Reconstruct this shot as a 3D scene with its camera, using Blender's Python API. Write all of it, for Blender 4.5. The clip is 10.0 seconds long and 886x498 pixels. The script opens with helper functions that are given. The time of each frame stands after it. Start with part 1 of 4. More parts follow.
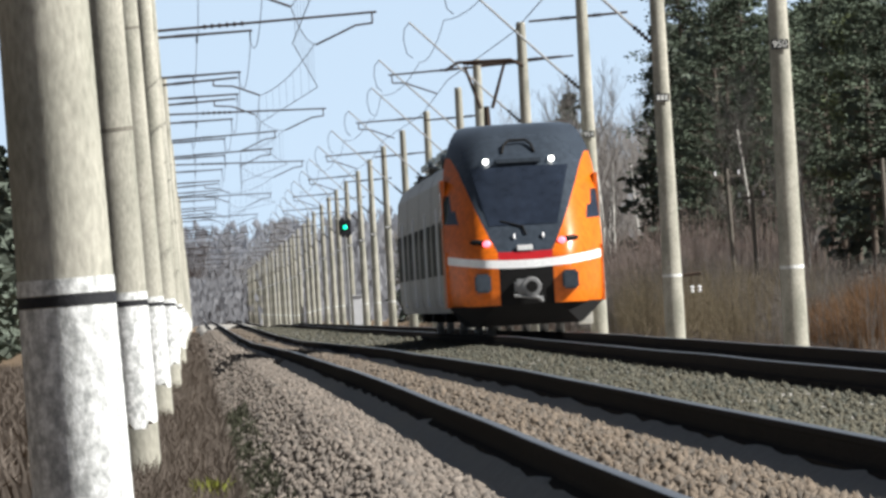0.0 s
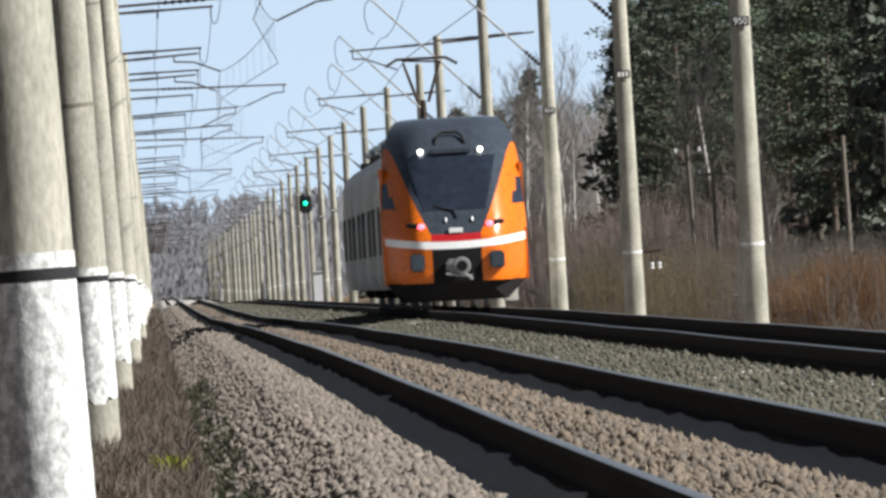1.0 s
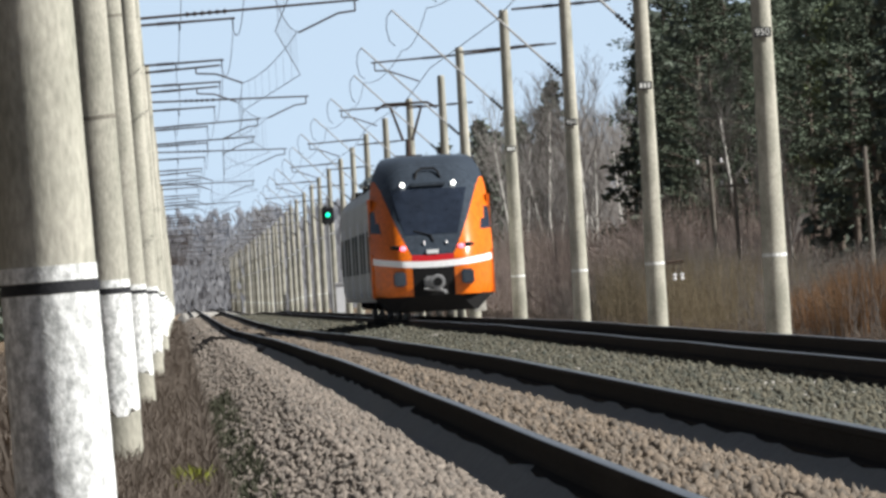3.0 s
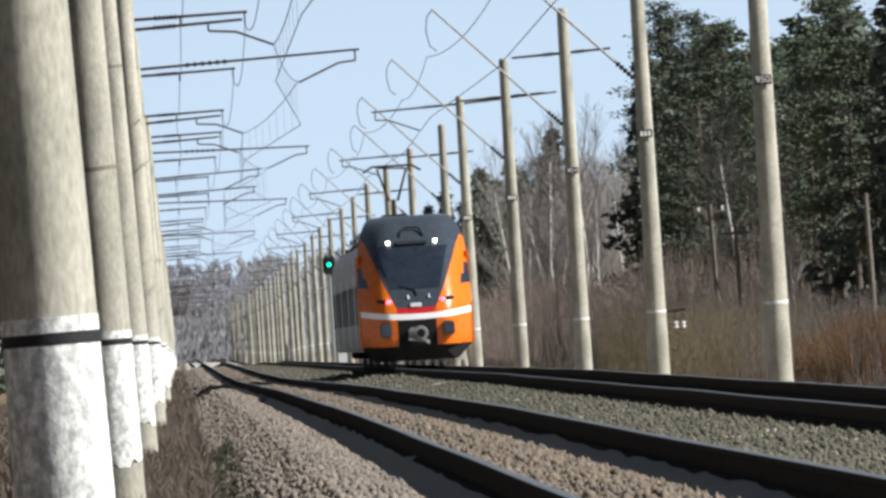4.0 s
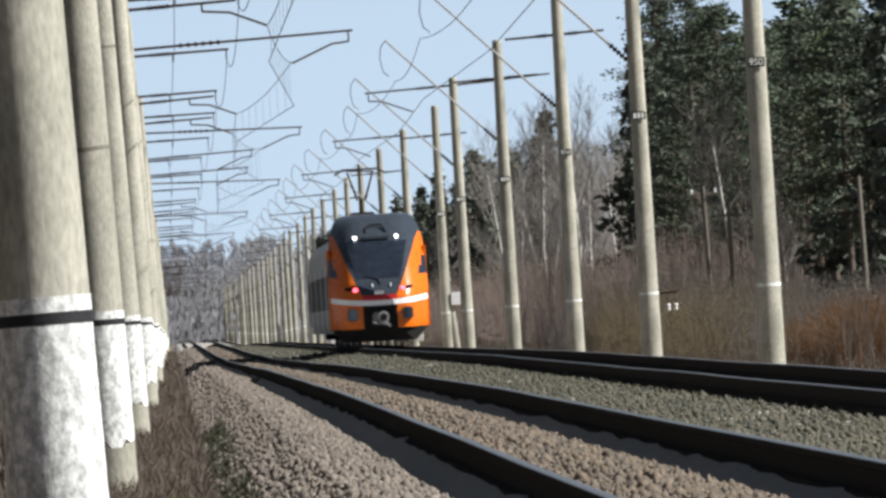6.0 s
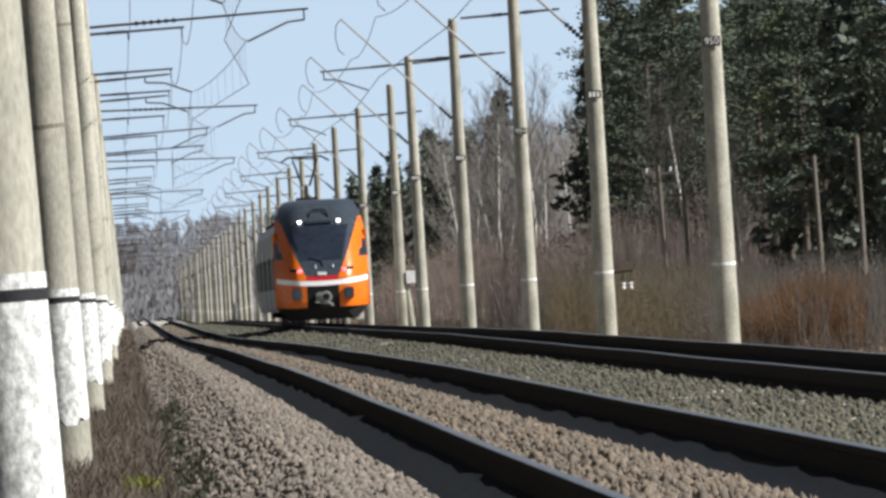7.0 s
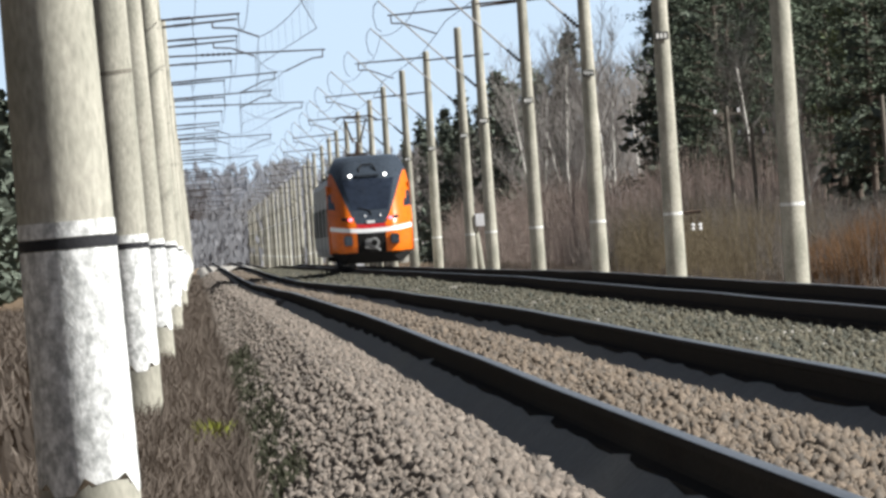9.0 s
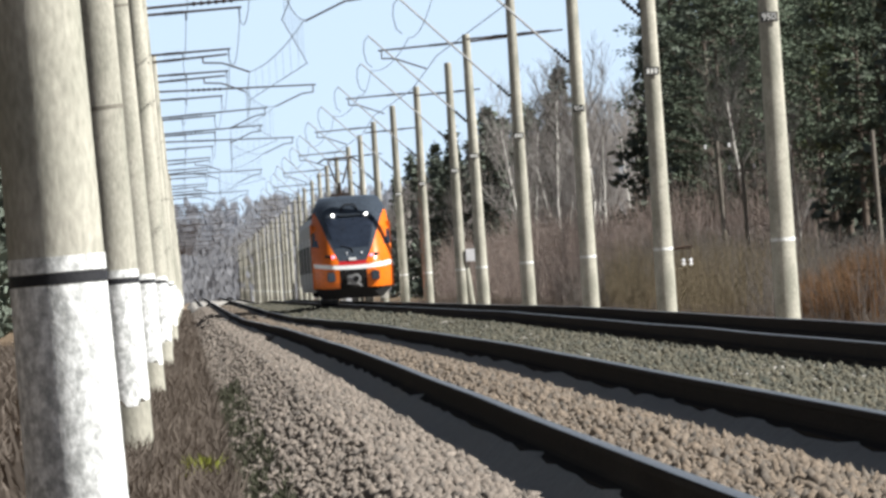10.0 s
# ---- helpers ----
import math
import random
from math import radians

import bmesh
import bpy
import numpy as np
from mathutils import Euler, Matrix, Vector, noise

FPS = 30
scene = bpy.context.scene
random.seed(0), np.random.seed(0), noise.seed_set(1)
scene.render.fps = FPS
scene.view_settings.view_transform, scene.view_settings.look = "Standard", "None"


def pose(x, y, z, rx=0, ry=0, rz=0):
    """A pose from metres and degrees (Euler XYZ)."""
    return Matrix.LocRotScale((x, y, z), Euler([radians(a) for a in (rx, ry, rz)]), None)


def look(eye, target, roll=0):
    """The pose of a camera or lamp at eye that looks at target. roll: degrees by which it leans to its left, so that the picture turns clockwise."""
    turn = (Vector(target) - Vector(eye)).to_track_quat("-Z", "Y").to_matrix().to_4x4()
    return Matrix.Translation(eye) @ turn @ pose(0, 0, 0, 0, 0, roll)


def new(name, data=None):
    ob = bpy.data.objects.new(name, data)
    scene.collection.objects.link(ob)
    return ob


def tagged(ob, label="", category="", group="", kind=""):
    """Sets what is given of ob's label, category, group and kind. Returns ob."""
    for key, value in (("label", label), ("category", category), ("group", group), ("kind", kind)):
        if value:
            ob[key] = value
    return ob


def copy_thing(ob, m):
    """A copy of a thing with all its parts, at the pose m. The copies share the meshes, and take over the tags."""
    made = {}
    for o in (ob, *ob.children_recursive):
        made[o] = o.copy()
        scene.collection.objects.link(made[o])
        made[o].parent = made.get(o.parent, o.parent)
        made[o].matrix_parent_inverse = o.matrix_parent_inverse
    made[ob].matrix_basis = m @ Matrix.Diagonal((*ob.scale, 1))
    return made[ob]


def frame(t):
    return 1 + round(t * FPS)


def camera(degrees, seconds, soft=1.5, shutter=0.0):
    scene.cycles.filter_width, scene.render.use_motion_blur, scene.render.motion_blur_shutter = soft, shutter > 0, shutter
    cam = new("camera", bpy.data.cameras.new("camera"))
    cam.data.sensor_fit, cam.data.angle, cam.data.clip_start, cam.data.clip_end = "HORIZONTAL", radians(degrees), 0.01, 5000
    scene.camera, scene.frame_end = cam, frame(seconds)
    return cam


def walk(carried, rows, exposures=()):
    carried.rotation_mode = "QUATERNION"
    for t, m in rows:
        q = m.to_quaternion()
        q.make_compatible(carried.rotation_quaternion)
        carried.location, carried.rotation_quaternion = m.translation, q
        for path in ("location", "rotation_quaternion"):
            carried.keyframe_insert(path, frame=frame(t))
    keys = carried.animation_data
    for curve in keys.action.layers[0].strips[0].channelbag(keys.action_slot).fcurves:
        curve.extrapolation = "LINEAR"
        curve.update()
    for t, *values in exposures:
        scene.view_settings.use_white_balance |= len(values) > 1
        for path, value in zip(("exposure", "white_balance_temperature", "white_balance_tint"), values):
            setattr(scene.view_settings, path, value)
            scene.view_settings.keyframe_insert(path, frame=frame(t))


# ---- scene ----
EYE = (0.0, 0.0, 0.863)
# seconds, aim to the right and up at 100 m, roll
AIM = [
    (0, 1.7363, 0.2967, -3.267),
    (0.2, 1.8892, 0.3294, -3.232),
    (0.3, 1.9495, 0.2893, -3.215),
    (0.5, 2.0155, 0.3589, -3.180),
    (0.7, 2.1273, 0.2791, -3.175),
    (0.8, 2.0150, 0.2115, -3.172),
    (1, 1.9994, 0.1190, -3.167),
    (1.2, 1.9953, -0.0947, -3.169),
    (1.3, 2.0591, -0.0632, -3.170),
    (1.5, 2.1385, -0.0413, -3.172),
    (1.7, 2.1365, 0.0237, -3.214),
    (1.8, 2.0130, 0.0469, -3.235),
    (2, 1.8537, 0.1402, -3.276),
    (2.2, 1.8035, 0.2270, -3.308),
    (3.3, 1.8612, 0.2016, -3.231),
    (3.5, 1.7779, 0.2815, -3.431),
    (3.7, 1.8478, 0.4034, -3.480),
    (3.8, 1.9409, 0.5178, -3.504),
    (4, 1.8618, 0.5433, -3.552),
    (4.2, 1.9167, 0.5189, -3.493),
    (4.3, 1.9352, 0.4946, -3.464),
    (4.5, 1.9908, 0.4728, -3.405),
    (4.7, 2.0312, 0.5305, -3.436),
    (4.8, 2.0201, 0.5267, -3.452),
    (5, 1.8928, 0.4557, -3.484),
    (5.2, 1.9608, 0.5351, -3.339),
    (5.3, 1.9734, 0.4795, -3.267),
    (5.4, 1.8555, 0.3302, -3.428),
    (5.5, 1.8215, 0.3858, -3.289),
    (5.7, 1.8327, 0.4290, -3.361),
    (6.8, 2.1338, 0.2962, -3.267),
    (7, 2.2032, 0.2481, -3.250),
    (7.2, 2.3679, 0.1681, -3.286),
    (7.3, 2.4139, 0.1659, -3.303),
    (7.5, 2.4448, 0.1435, -3.339),
    (7.7, 2.4874, 0.1770, -3.294),
    (7.8, 2.5451, 0.1576, -3.272),
    (8, 2.7128, 0.1278, -3.227),
    (8.2, 2.8860, 0.1153, -3.355),
    (8.3, 2.8318, 0.0180, -3.418),
    (8.5, 2.3716, -0.0907, -3.546),
    (8.7, 1.7732, -0.1137, -3.620),
    (8.8, 1.7038, -0.1328, -3.657),
    (9, 1.7068, -0.1141, -3.731),
    (9.2, 1.7320, -0.1221, -3.794),
    (9.3, 1.7134, -0.0979, -3.826),
    (9.5, 1.7417, 0.0177, -3.888),
    (9.7, 1.7643, 0.0840, -3.817),
    (9.8, 1.7730, 0.1403, -3.782),
    (10, 1.7878, 0.1227, -3.711),
]
cam = camera(3.481, 10.0, soft=3.0)
walk(cam, [(t, look(EYE, (x, 100.0, EYE[2] + z), r)) for t, x, z, r in AIM],
     exposures=[(t, e, 6350, 7) for t, e in ((0, 1.1), (2, 1.02), (4, 1.05), (5.5, 0.95), (7.5, 0.97), (8.5, 1.08), (10, 1.25))])

# ---- light ----
SUN_EL, SUN_AZ = radians(39), radians(104)
world = bpy.data.worlds.new("sky")
scene.world = world
world.use_nodes = True
wn = world.node_tree.nodes
sky = wn.new("ShaderNodeTexSky")
sky.sky_type = "NISHITA"
sky.sun_disc = False
sky.sun_elevation, sky.sun_rotation = SUN_EL, SUN_AZ
sky.air_density, sky.dust_density = 1.0, 0.15
wn["Background"].inputs["Strength"].default_value = 0.090
coord, lift = wn.new("ShaderNodeTexCoord"), wn.new("ShaderNodeVectorMath")
lift.operation = "ADD"
lift.inputs[1].default_value = (0, 0, 0.2)
world.node_tree.links.new(coord.outputs["Generated"], lift.inputs[0])
world.node_tree.links.new(lift.outputs[0], sky.inputs["Vector"])
haze = wn.new("ShaderNodeHueSaturation")
haze.inputs["Saturation"].default_value = 0.60
world.node_tree.links.new(sky.outputs[0], haze.inputs["Color"])
# bright haze low down, deeper sky overhead
split, fade, dim = wn.new("ShaderNodeSeparateXYZ"), wn.new("ShaderNodeMapRange"), wn.new("ShaderNodeVectorMath")
fade.inputs[1].default_value, fade.inputs[2].default_value = 0.02, 0.15
fade.inputs[3].default_value, fade.inputs[4].default_value = 1.0, 0.30
dim.operation = "SCALE"
world.node_tree.links.new(coord.outputs["Generated"], split.inputs[0])
world.node_tree.links.new(split.outputs["Z"], fade.inputs[0])
world.node_tree.links.new(haze.outputs[0], dim.inputs[0])
world.node_tree.links.new(fade.outputs[0], dim.inputs["Scale"])
world.node_tree.links.new(dim.outputs[0], wn["Background"].inputs["Color"])
sun = new("sun", bpy.data.lights.new("sun", "SUN"))
sun.data.energy, sun.data.angle, sun.data.color = 5.0, radians(0.53), (1.0, 0.96, 0.91)
sd = Vector((math.sin(SUN_AZ) * math.cos(SUN_EL), math.cos(SUN_AZ) * math.cos(SUN_EL), math.sin(SUN_EL)))
sun.matrix_world = look(sd * 200, (0, 0, 0))

# ---- materials ----
def material(name, base, rough=0.8, metal=0.0, second=None, scale=3.0, fine=40.0, bump=0.2, amount=0.5, spread=0.25,
             island=0.0, each=0.0, spec=0.12, stretch=(1, 1, 1), mixed=False):
    """A surface with two scales of variation between two colours, and fine relief."""
    m = bpy.data.materials.new(name)
    m.use_nodes = True
    nt = m.node_tree
    n, l = nt.nodes, nt.links
    b = n["Principled BSDF"]
    b.inputs["Roughness"].default_value, b.inputs["Metallic"].default_value = rough, metal
    b.inputs["Specular IOR Level"].default_value = spec
    co = n.new("ShaderNodeTexCoord")
    mp = n.new("ShaderNodeMapping")
    mp.inputs["Scale"].default_value = stretch
    l.new(co.outputs["Object"], mp.inputs["Vector"])
    big, small = n.new("ShaderNodeTexNoise"), n.new("ShaderNodeTexNoise")
    for t, s in ((big, scale), (small, fine)):
        t.inputs["Scale"].default_value = s
        t.inputs["Detail"].default_value = 5
        l.new(mp.outputs[0], t.inputs["Vector"])
    ramp = n.new("ShaderNodeMapRange")
    ramp.inputs[1].default_value, ramp.inputs[2].default_value = 0.5 - spread, 0.5 + spread
    l.new(big.outputs["Fac"], ramp.inputs[0])
    mix = n.new("ShaderNodeMix")
    mix.data_type = "RGBA"
    mix.inputs[6].default_value = (*base, 1)
    mix.inputs[7].default_value = (*(second or [c * 0.6 for c in base]), 1)
    k = n.new("ShaderNodeMath")
    k.operation = "MULTIPLY"
    k.inputs[1].default_value = amount
    l.new(ramp.outputs[0], k.inputs[0])
    if mixed:
        own, add, skew = n.new("ShaderNodeNewGeometry"), n.new("ShaderNodeMath"), n.new("ShaderNodeMath")
        skew.operation = "POWER"
        skew.inputs[1].default_value = 0.5
        l.new(own.outputs["Random Per Island"], skew.inputs[0])
        add.operation, add.use_clamp = "MULTIPLY_ADD", True
        add.inputs[1].default_value = 0.85
        l.new(skew.outputs[0], add.inputs[0])
        l.new(k.outputs[0], add.inputs[2])
        l.new(add.outputs[0], mix.inputs[0])
    else:
        l.new(k.outputs[0], mix.inputs[0])
    hsv = n.new("ShaderNodeHueSaturation")
    l.new(mix.outputs[2], hsv.inputs["Color"])
    val = n.new("ShaderNodeMapRange")
    val.inputs[3].default_value, val.inputs[4].default_value = 0.75, 1.25
    val.inputs[1].default_value, val.inputs[2].default_value = 0.25, 0.75
    l.new(small.outputs["Fac"], val.inputs[0])
    out = val.outputs[0]
    for on, kind, sock in ((island, "ShaderNodeNewGeometry", "Random Per Island"), (each, "ShaderNodeObjectInfo", "Random")):
        if on:
            src, rng, mul = n.new(kind), n.new("ShaderNodeMapRange"), n.new("ShaderNodeMath")
            rng.inputs[3].default_value, rng.inputs[4].default_value = 1 - on, 1 + on
            mul.operation = "MULTIPLY"
            l.new(src.outputs[sock], rng.inputs[0])
            l.new(rng.outputs[0], mul.inputs[0])
            l.new(out, mul.inputs[1])
            out = mul.outputs[0]
    l.new(out, hsv.inputs["Value"])
    l.new(hsv.outputs[0], b.inputs["Base Color"])
    if bump:
        bp = n.new("ShaderNodeBump")
        bp.inputs["Strength"].default_value, bp.inputs["Distance"].default_value = bump, 0.02
        l.new(small.outputs["Fac"], bp.inputs["Height"])
        l.new(bp.outputs[0], b.inputs["Normal"])
    return m


def glow(name, colour, strength):
    m = bpy.data.materials.new(name)
    m.use_nodes = True
    b = m.node_tree.nodes["Principled BSDF"]
    b.inputs["Base Color"].default_value = (*colour, 1)
    b.inputs["Emission Color"].default_value = (*colour, 1)
    b.inputs["Emission Strength"].default_value = strength
    return m


CONCRETE = material("weathered_concrete", (0.37, 0.35, 0.30), 0.9, second=(0.115, 0.12, 0.095), scale=3.0, fine=38, bump=0.10, amount=0.7, spread=0.2, each=0.12, stretch=(1, 1, 0.4))
SEAM = material("stained_form_seam", (0.17, 0.155, 0.13), 0.9, second=(0.11, 0.105, 0.09), scale=12, fine=50, bump=0.1)
WHITEWASH = material("chipped_whitewash", (0.72, 0.72, 0.71), 0.85, second=(0.20, 0.205, 0.20), scale=21.0, fine=70, bump=0.12, amount=0.7, spread=0.13, stretch=(1, 1, 0.7))
BLACKPAINT = material("black_paint", (0.025, 0.025, 0.028), 0.6, amount=0.3)
PLATE = material("plate_enamel", (0.75, 0.75, 0.72), 0.5, amount=0.3, scale=20, spec=0.5)
RUST = material("dark_rusty_steel", (0.05, 0.04, 0.035), 0.7, 0.3, second=(0.09, 0.05, 0.03), scale=8, bump=0.1)
RAIL = material("rail_side_steel", (0.042, 0.039, 0.037), 0.95, 0.0, second=(0.055, 0.045, 0.039), scale=4, fine=60, bump=0.1, spec=0.0, stretch=(1, 0.3, 1))
RAILTOP = material("polished_rail_head", (0.5, 0.5, 0.5), 0.32, 1.0, second=(0.3, 0.29, 0.28), scale=3, fine=50, bump=0.03, stretch=(1, 0.05, 1))
STONE = material("granite_ballast", (0.43, 0.362, 0.308), 0.9, second=(0.062, 0.056, 0.051), scale=0.8, fine=60, bump=0.2, amount=0.2, island=0.5, spec=0.02, mixed=True)
STONECRIB = material("brown_ballast", (0.36, 0.285, 0.22), 0.9, second=(0.05, 0.046, 0.042), scale=0.8, fine=60, bump=0.2, amount=0.2, island=0.5, spec=0.02, mixed=True)
STONEGREY = material("grey_ballast", (0.235, 0.212, 0.16), 0.9, second=(0.033, 0.036, 0.032), scale=0.8, fine=60, bump=0.2, amount=0.25, island=0.5, spec=0.02, mixed=True)
BED = material("ballast_bed", (0.33, 0.31, 0.285), 0.95, second=(0.22, 0.205, 0.19), scale=3, fine=30, bump=0.5, spec=0.02)
SOIL = material("spring_ground", (0.15, 0.112, 0.08), 0.95, second=(0.11, 0.08, 0.05), scale=0.08, fine=2.5, bump=0.5, spec=0.02)
GRASS = material("dry_grass", (0.142, 0.117, 0.098), 0.9, second=(0.095, 0.08, 0.069), scale=0.5, fine=4, bump=0, island=0.3, spec=0.02)
DARKWEED = material("withered_dark_weeds", (0.06, 0.062, 0.042), 0.9, second=(0.04, 0.042, 0.03), scale=0.8, fine=6, bump=0, island=0.35, spec=0.02)
LIGHTPINE = material("yellowish_needles", (0.088, 0.104, 0.052), 0.8, second=(0.062, 0.074, 0.042), scale=0.4, fine=5, bump=0, island=0.3, spec=0.02)
SPROUT = material("fresh_sprout", (0.22, 0.24, 0.03), 0.7, bump=0, island=0.3)
PINEBARK = material("pine_bark", (0.10, 0.08, 0.065), 0.9, second=(0.06, 0.052, 0.046), scale=2, fine=14, bump=0.4)
NEEDLES = material("pine_needles", (0.088, 0.106, 0.077), 0.8, second=(0.058, 0.074, 0.056), scale=0.4, fine=5, bump=0, island=0.18, each=0.25, spec=0.02)
SPRUCEGREEN = material("spruce_needles", (0.105, 0.12, 0.098), 0.8, second=(0.075, 0.088, 0.07), scale=0.4, fine=5, bump=0, island=0.18, each=0.22, spec=0.02)
POLEWOOD = material("greyed_pole_wood", (0.15, 0.135, 0.115), 0.9, second=(0.09, 0.08, 0.07), scale=2, fine=20, bump=0.2, stretch=(1, 1, 0.3))
BIRCHBARK = material("birch_bark", (0.60, 0.58, 0.54), 0.8, second=(0.10, 0.09, 0.08), scale=4, fine=20, bump=0.2, stretch=(1, 1, 2))
TWIG = material("bare_twigs", (0.215, 0.2, 0.19), 0.9, second=(0.155, 0.145, 0.138), scale=0.3, fine=4, bump=0, each=0.25, spec=0.02)
BRUSHRED = material("red_brown_brush", (0.245, 0.198, 0.175), 0.9, second=(0.185, 0.155, 0.138), scale=0.15, fine=3, bump=0, island=0.35, spec=0.02)
BRUSHYELLOW = material("yellowish_brush", (0.165, 0.135, 0.09), 0.9, second=(0.12, 0.10, 0.072), scale=0.15, fine=3, bump=0, island=0.35, spec=0.02)
BRUSHORANGE = material("orange_brush", (0.18, 0.105, 0.058), 0.9, second=(0.125, 0.09, 0.06), scale=0.15, fine=3, bump=0, island=0.35, spec=0.02)
SCRUB = material("grey_brown_scrub", (0.15, 0.135, 0.124), 0.9, second=(0.105, 0.095, 0.088), scale=0.15, fine=3, bump=0, island=0.35, spec=0.02)
# distance haze is mixed into this pale bluish wood colour
HAZEWOOD = material("haze_tinted_far_wood", (0.31, 0.315, 0.34), 0.95, second=(0.25, 0.255, 0.28), scale=0.03, fine=0.6, bump=0, spec=0.02)
ORANGE = material("orange_lacquer", (0.60, 0.13, 0.006), 0.3, second=(0.54, 0.11, 0.006), scale=1.5, fine=8, bump=0.0, amount=0.4, spec=0.4)
CARGREY = material("silver_grey_lacquer", (0.50, 0.49, 0.45), 0.45, second=(0.43, 0.42, 0.38), scale=1.0, fine=6, bump=0.01, spec=0.5)
MASK = material("dark_grey_lacquer", (0.036, 0.045, 0.058), 0.14, second=(0.032, 0.038, 0.048), scale=1.5, fine=8, bump=0.0, spec=0.5)
CABGLASS = material("tinted_windscreen", (0.018, 0.024, 0.038), 0.06, second=(0.01, 0.012, 0.016), scale=1, fine=5, bump=0.0, spec=0.6)
STRIPE = material("white_lacquer", (0.85, 0.85, 0.85), 0.3, amount=0.2, spec=0.5)
REDPAINT = material("red_lacquer", (0.45, 0.015, 0.02), 0.3, amount=0.3, spec=0.5)
UNDER = material("under_frame_black", (0.014, 0.0135, 0.0135), 0.85, amount=0.4)
METAL = material("greyed_cast_steel", (0.30, 0.30, 0.30), 0.55, 0.4, amount=0.5, scale=6)
INSUL = material("insulator_glaze", (0.035, 0.026, 0.024), 0.35)
SIDEGLASS = material("tinted_side_glass", (0.012, 0.013, 0.015), 0.35, second=(0.01, 0.011, 0.013), bump=0, spec=0.03)
WIRE = material("weathered_copper_wire", (0.06, 0.06, 0.065), 0.6, 0.4, bump=0)
WHITEBOX = material("white_sheet_metal", (0.72, 0.72, 0.74), 0.6, amount=0.3, scale=2)
LAMP = glow("white_lamp", (1.0, 0.97, 0.9), 3.0)
TAIL = glow("tail_lamp", (1.0, 0.10, 0.14), 2.2)
GREEN = glow("green_lamp", (0.02, 0.8, 0.42), 1.3)

# ---- building helpers ----
def fall(y):
    """The gentle downhill of the line past 300 m, and the crest at 1.1 km."""
    if y < 1120:
        return -0.0009 * max(0.0, y - 300.0)
    return -0.738 - 0.0024 * (y - 1120) if y < 1500 else -1.65 - 0.0003 * (y - 1500)


def dip(x, y):
    """The slight hollow of the first track in the middle distance."""
    near = min(1.0, max(0.0, (6.0 - x) / 1.8))
    return -near * float(np.interp(y, (150, 230, 330, 480, 620, 800, 950, 1020), (0, 0.07, 0.18, 0.28, 0.24, 0.11, 0.02, 0)))


def mesh_of(name, verts, faces, mats, smooth=False, index=None):
    me = bpy.data.meshes.new(name)
    me.from_pydata([tuple(v) for v in verts], [], faces)
    for m in (mats if isinstance(mats, (list, tuple)) else [mats]):
        me.materials.append(m)
    if index is not None:
        me.polygons.foreach_set("material_index", index)
    if smooth:
        me.polygons.foreach_set("use_smooth", [True] * len(me.polygons))
    me.update()
    return me


def part(name, bm, mat, parent=None, label="", smooth=False):
    """Links a bmesh as one mesh object under a thing or a part."""
    me = bpy.data.meshes.new(name)
    bm.normal_update()
    bm.to_mesh(me)
    bm.free()
    me.materials.append(mat)
    if smooth:
        me.polygons.foreach_set("use_smooth", [True] * len(me.polygons))
    return put(name, me, parent, label)


def put(name, me, parent=None, label=""):
    ob = new(name, me)
    if parent:
        ob.parent = parent
    if label:
        ob["label"] = label
    return ob


def box(bm, x0, y0, z0, x1, y1, z1, bevel=0.0):
    g = bmesh.ops.create_cube(bm, size=1, matrix=Matrix.Translation(((x0 + x1) / 2, (y0 + y1) / 2, (z0 + z1) / 2)) @ Matrix.Diagonal((x1 - x0, y1 - y0, z1 - z0, 1)))
    if bevel:
        edges = list({e for v in g["verts"] for e in v.link_edges})
        bmesh.ops.bevel(bm, geom=edges, offset=bevel, segments=2, affect="EDGES")
    return bm


def rod(bm, a, b, r0, r1=None, seg=8):
    """A tapered round bar from a to b."""
    a, b = Vector(a), Vector(b)
    d = b - a
    m = Matrix.Translation((a + b) / 2) @ d.to_track_quat("Z", "Y").to_matrix().to_4x4()
    bmesh.ops.create_cone(bm, cap_ends=True, segments=seg, radius1=r0, radius2=r0 if r1 is None else r1, depth=d.length, matrix=m)
    return bm


def bars(bm, path, r, seg=6):
    for a, b in zip(path, path[1:]):
        rod(bm, a, b, r, r, seg)
    return bm


def tubes(name, lines, mat, r, sides=3):
    """Many thin tapered tubes as one mesh: each line is (points, start radius, end radius)."""
    V, F = [], []
    for pts, r0, r1 in lines:
        k = len(pts)
        for i, p in enumerate(pts):
            d = (Vector(pts[min(i + 1, k - 1)]) - Vector(pts[max(i - 1, 0)])).normalized()
            u = d.orthogonal().normalized()
            w = d.cross(u)
            rr = (r0 + (r1 - r0) * i / (k - 1)) * r
            base = len(V)
            for s in range(sides):
                a = 2 * math.pi * s / sides
                V.append(Vector(p) + (u * math.cos(a) + w * math.sin(a)) * rr)
            if i:
                for s in range(sides):
                    t = (s + 1) % sides
                    F.append((base - sides + s, base - sides + t, base + t, base + s))
    return mesh_of(name, V, F, mat, smooth=sides > 4)


def empty(name, m=None):
    ob = new(name)
    ob.empty_display_size = 0.2
    if m:
        ob.matrix_basis = m
    return ob


# ---- ground and road bed ----
YS = [-40, 0, 30, 50, 60, 70, 80, 90, 100, 115, 130, 150, 175, 200, 230, 260, 300, 350, 400, 450, 500, 600, 700, 800, 950, 1060, 1120, 1200, 1300, 1500, 1800, 2200, 2800, 3600, 4900]


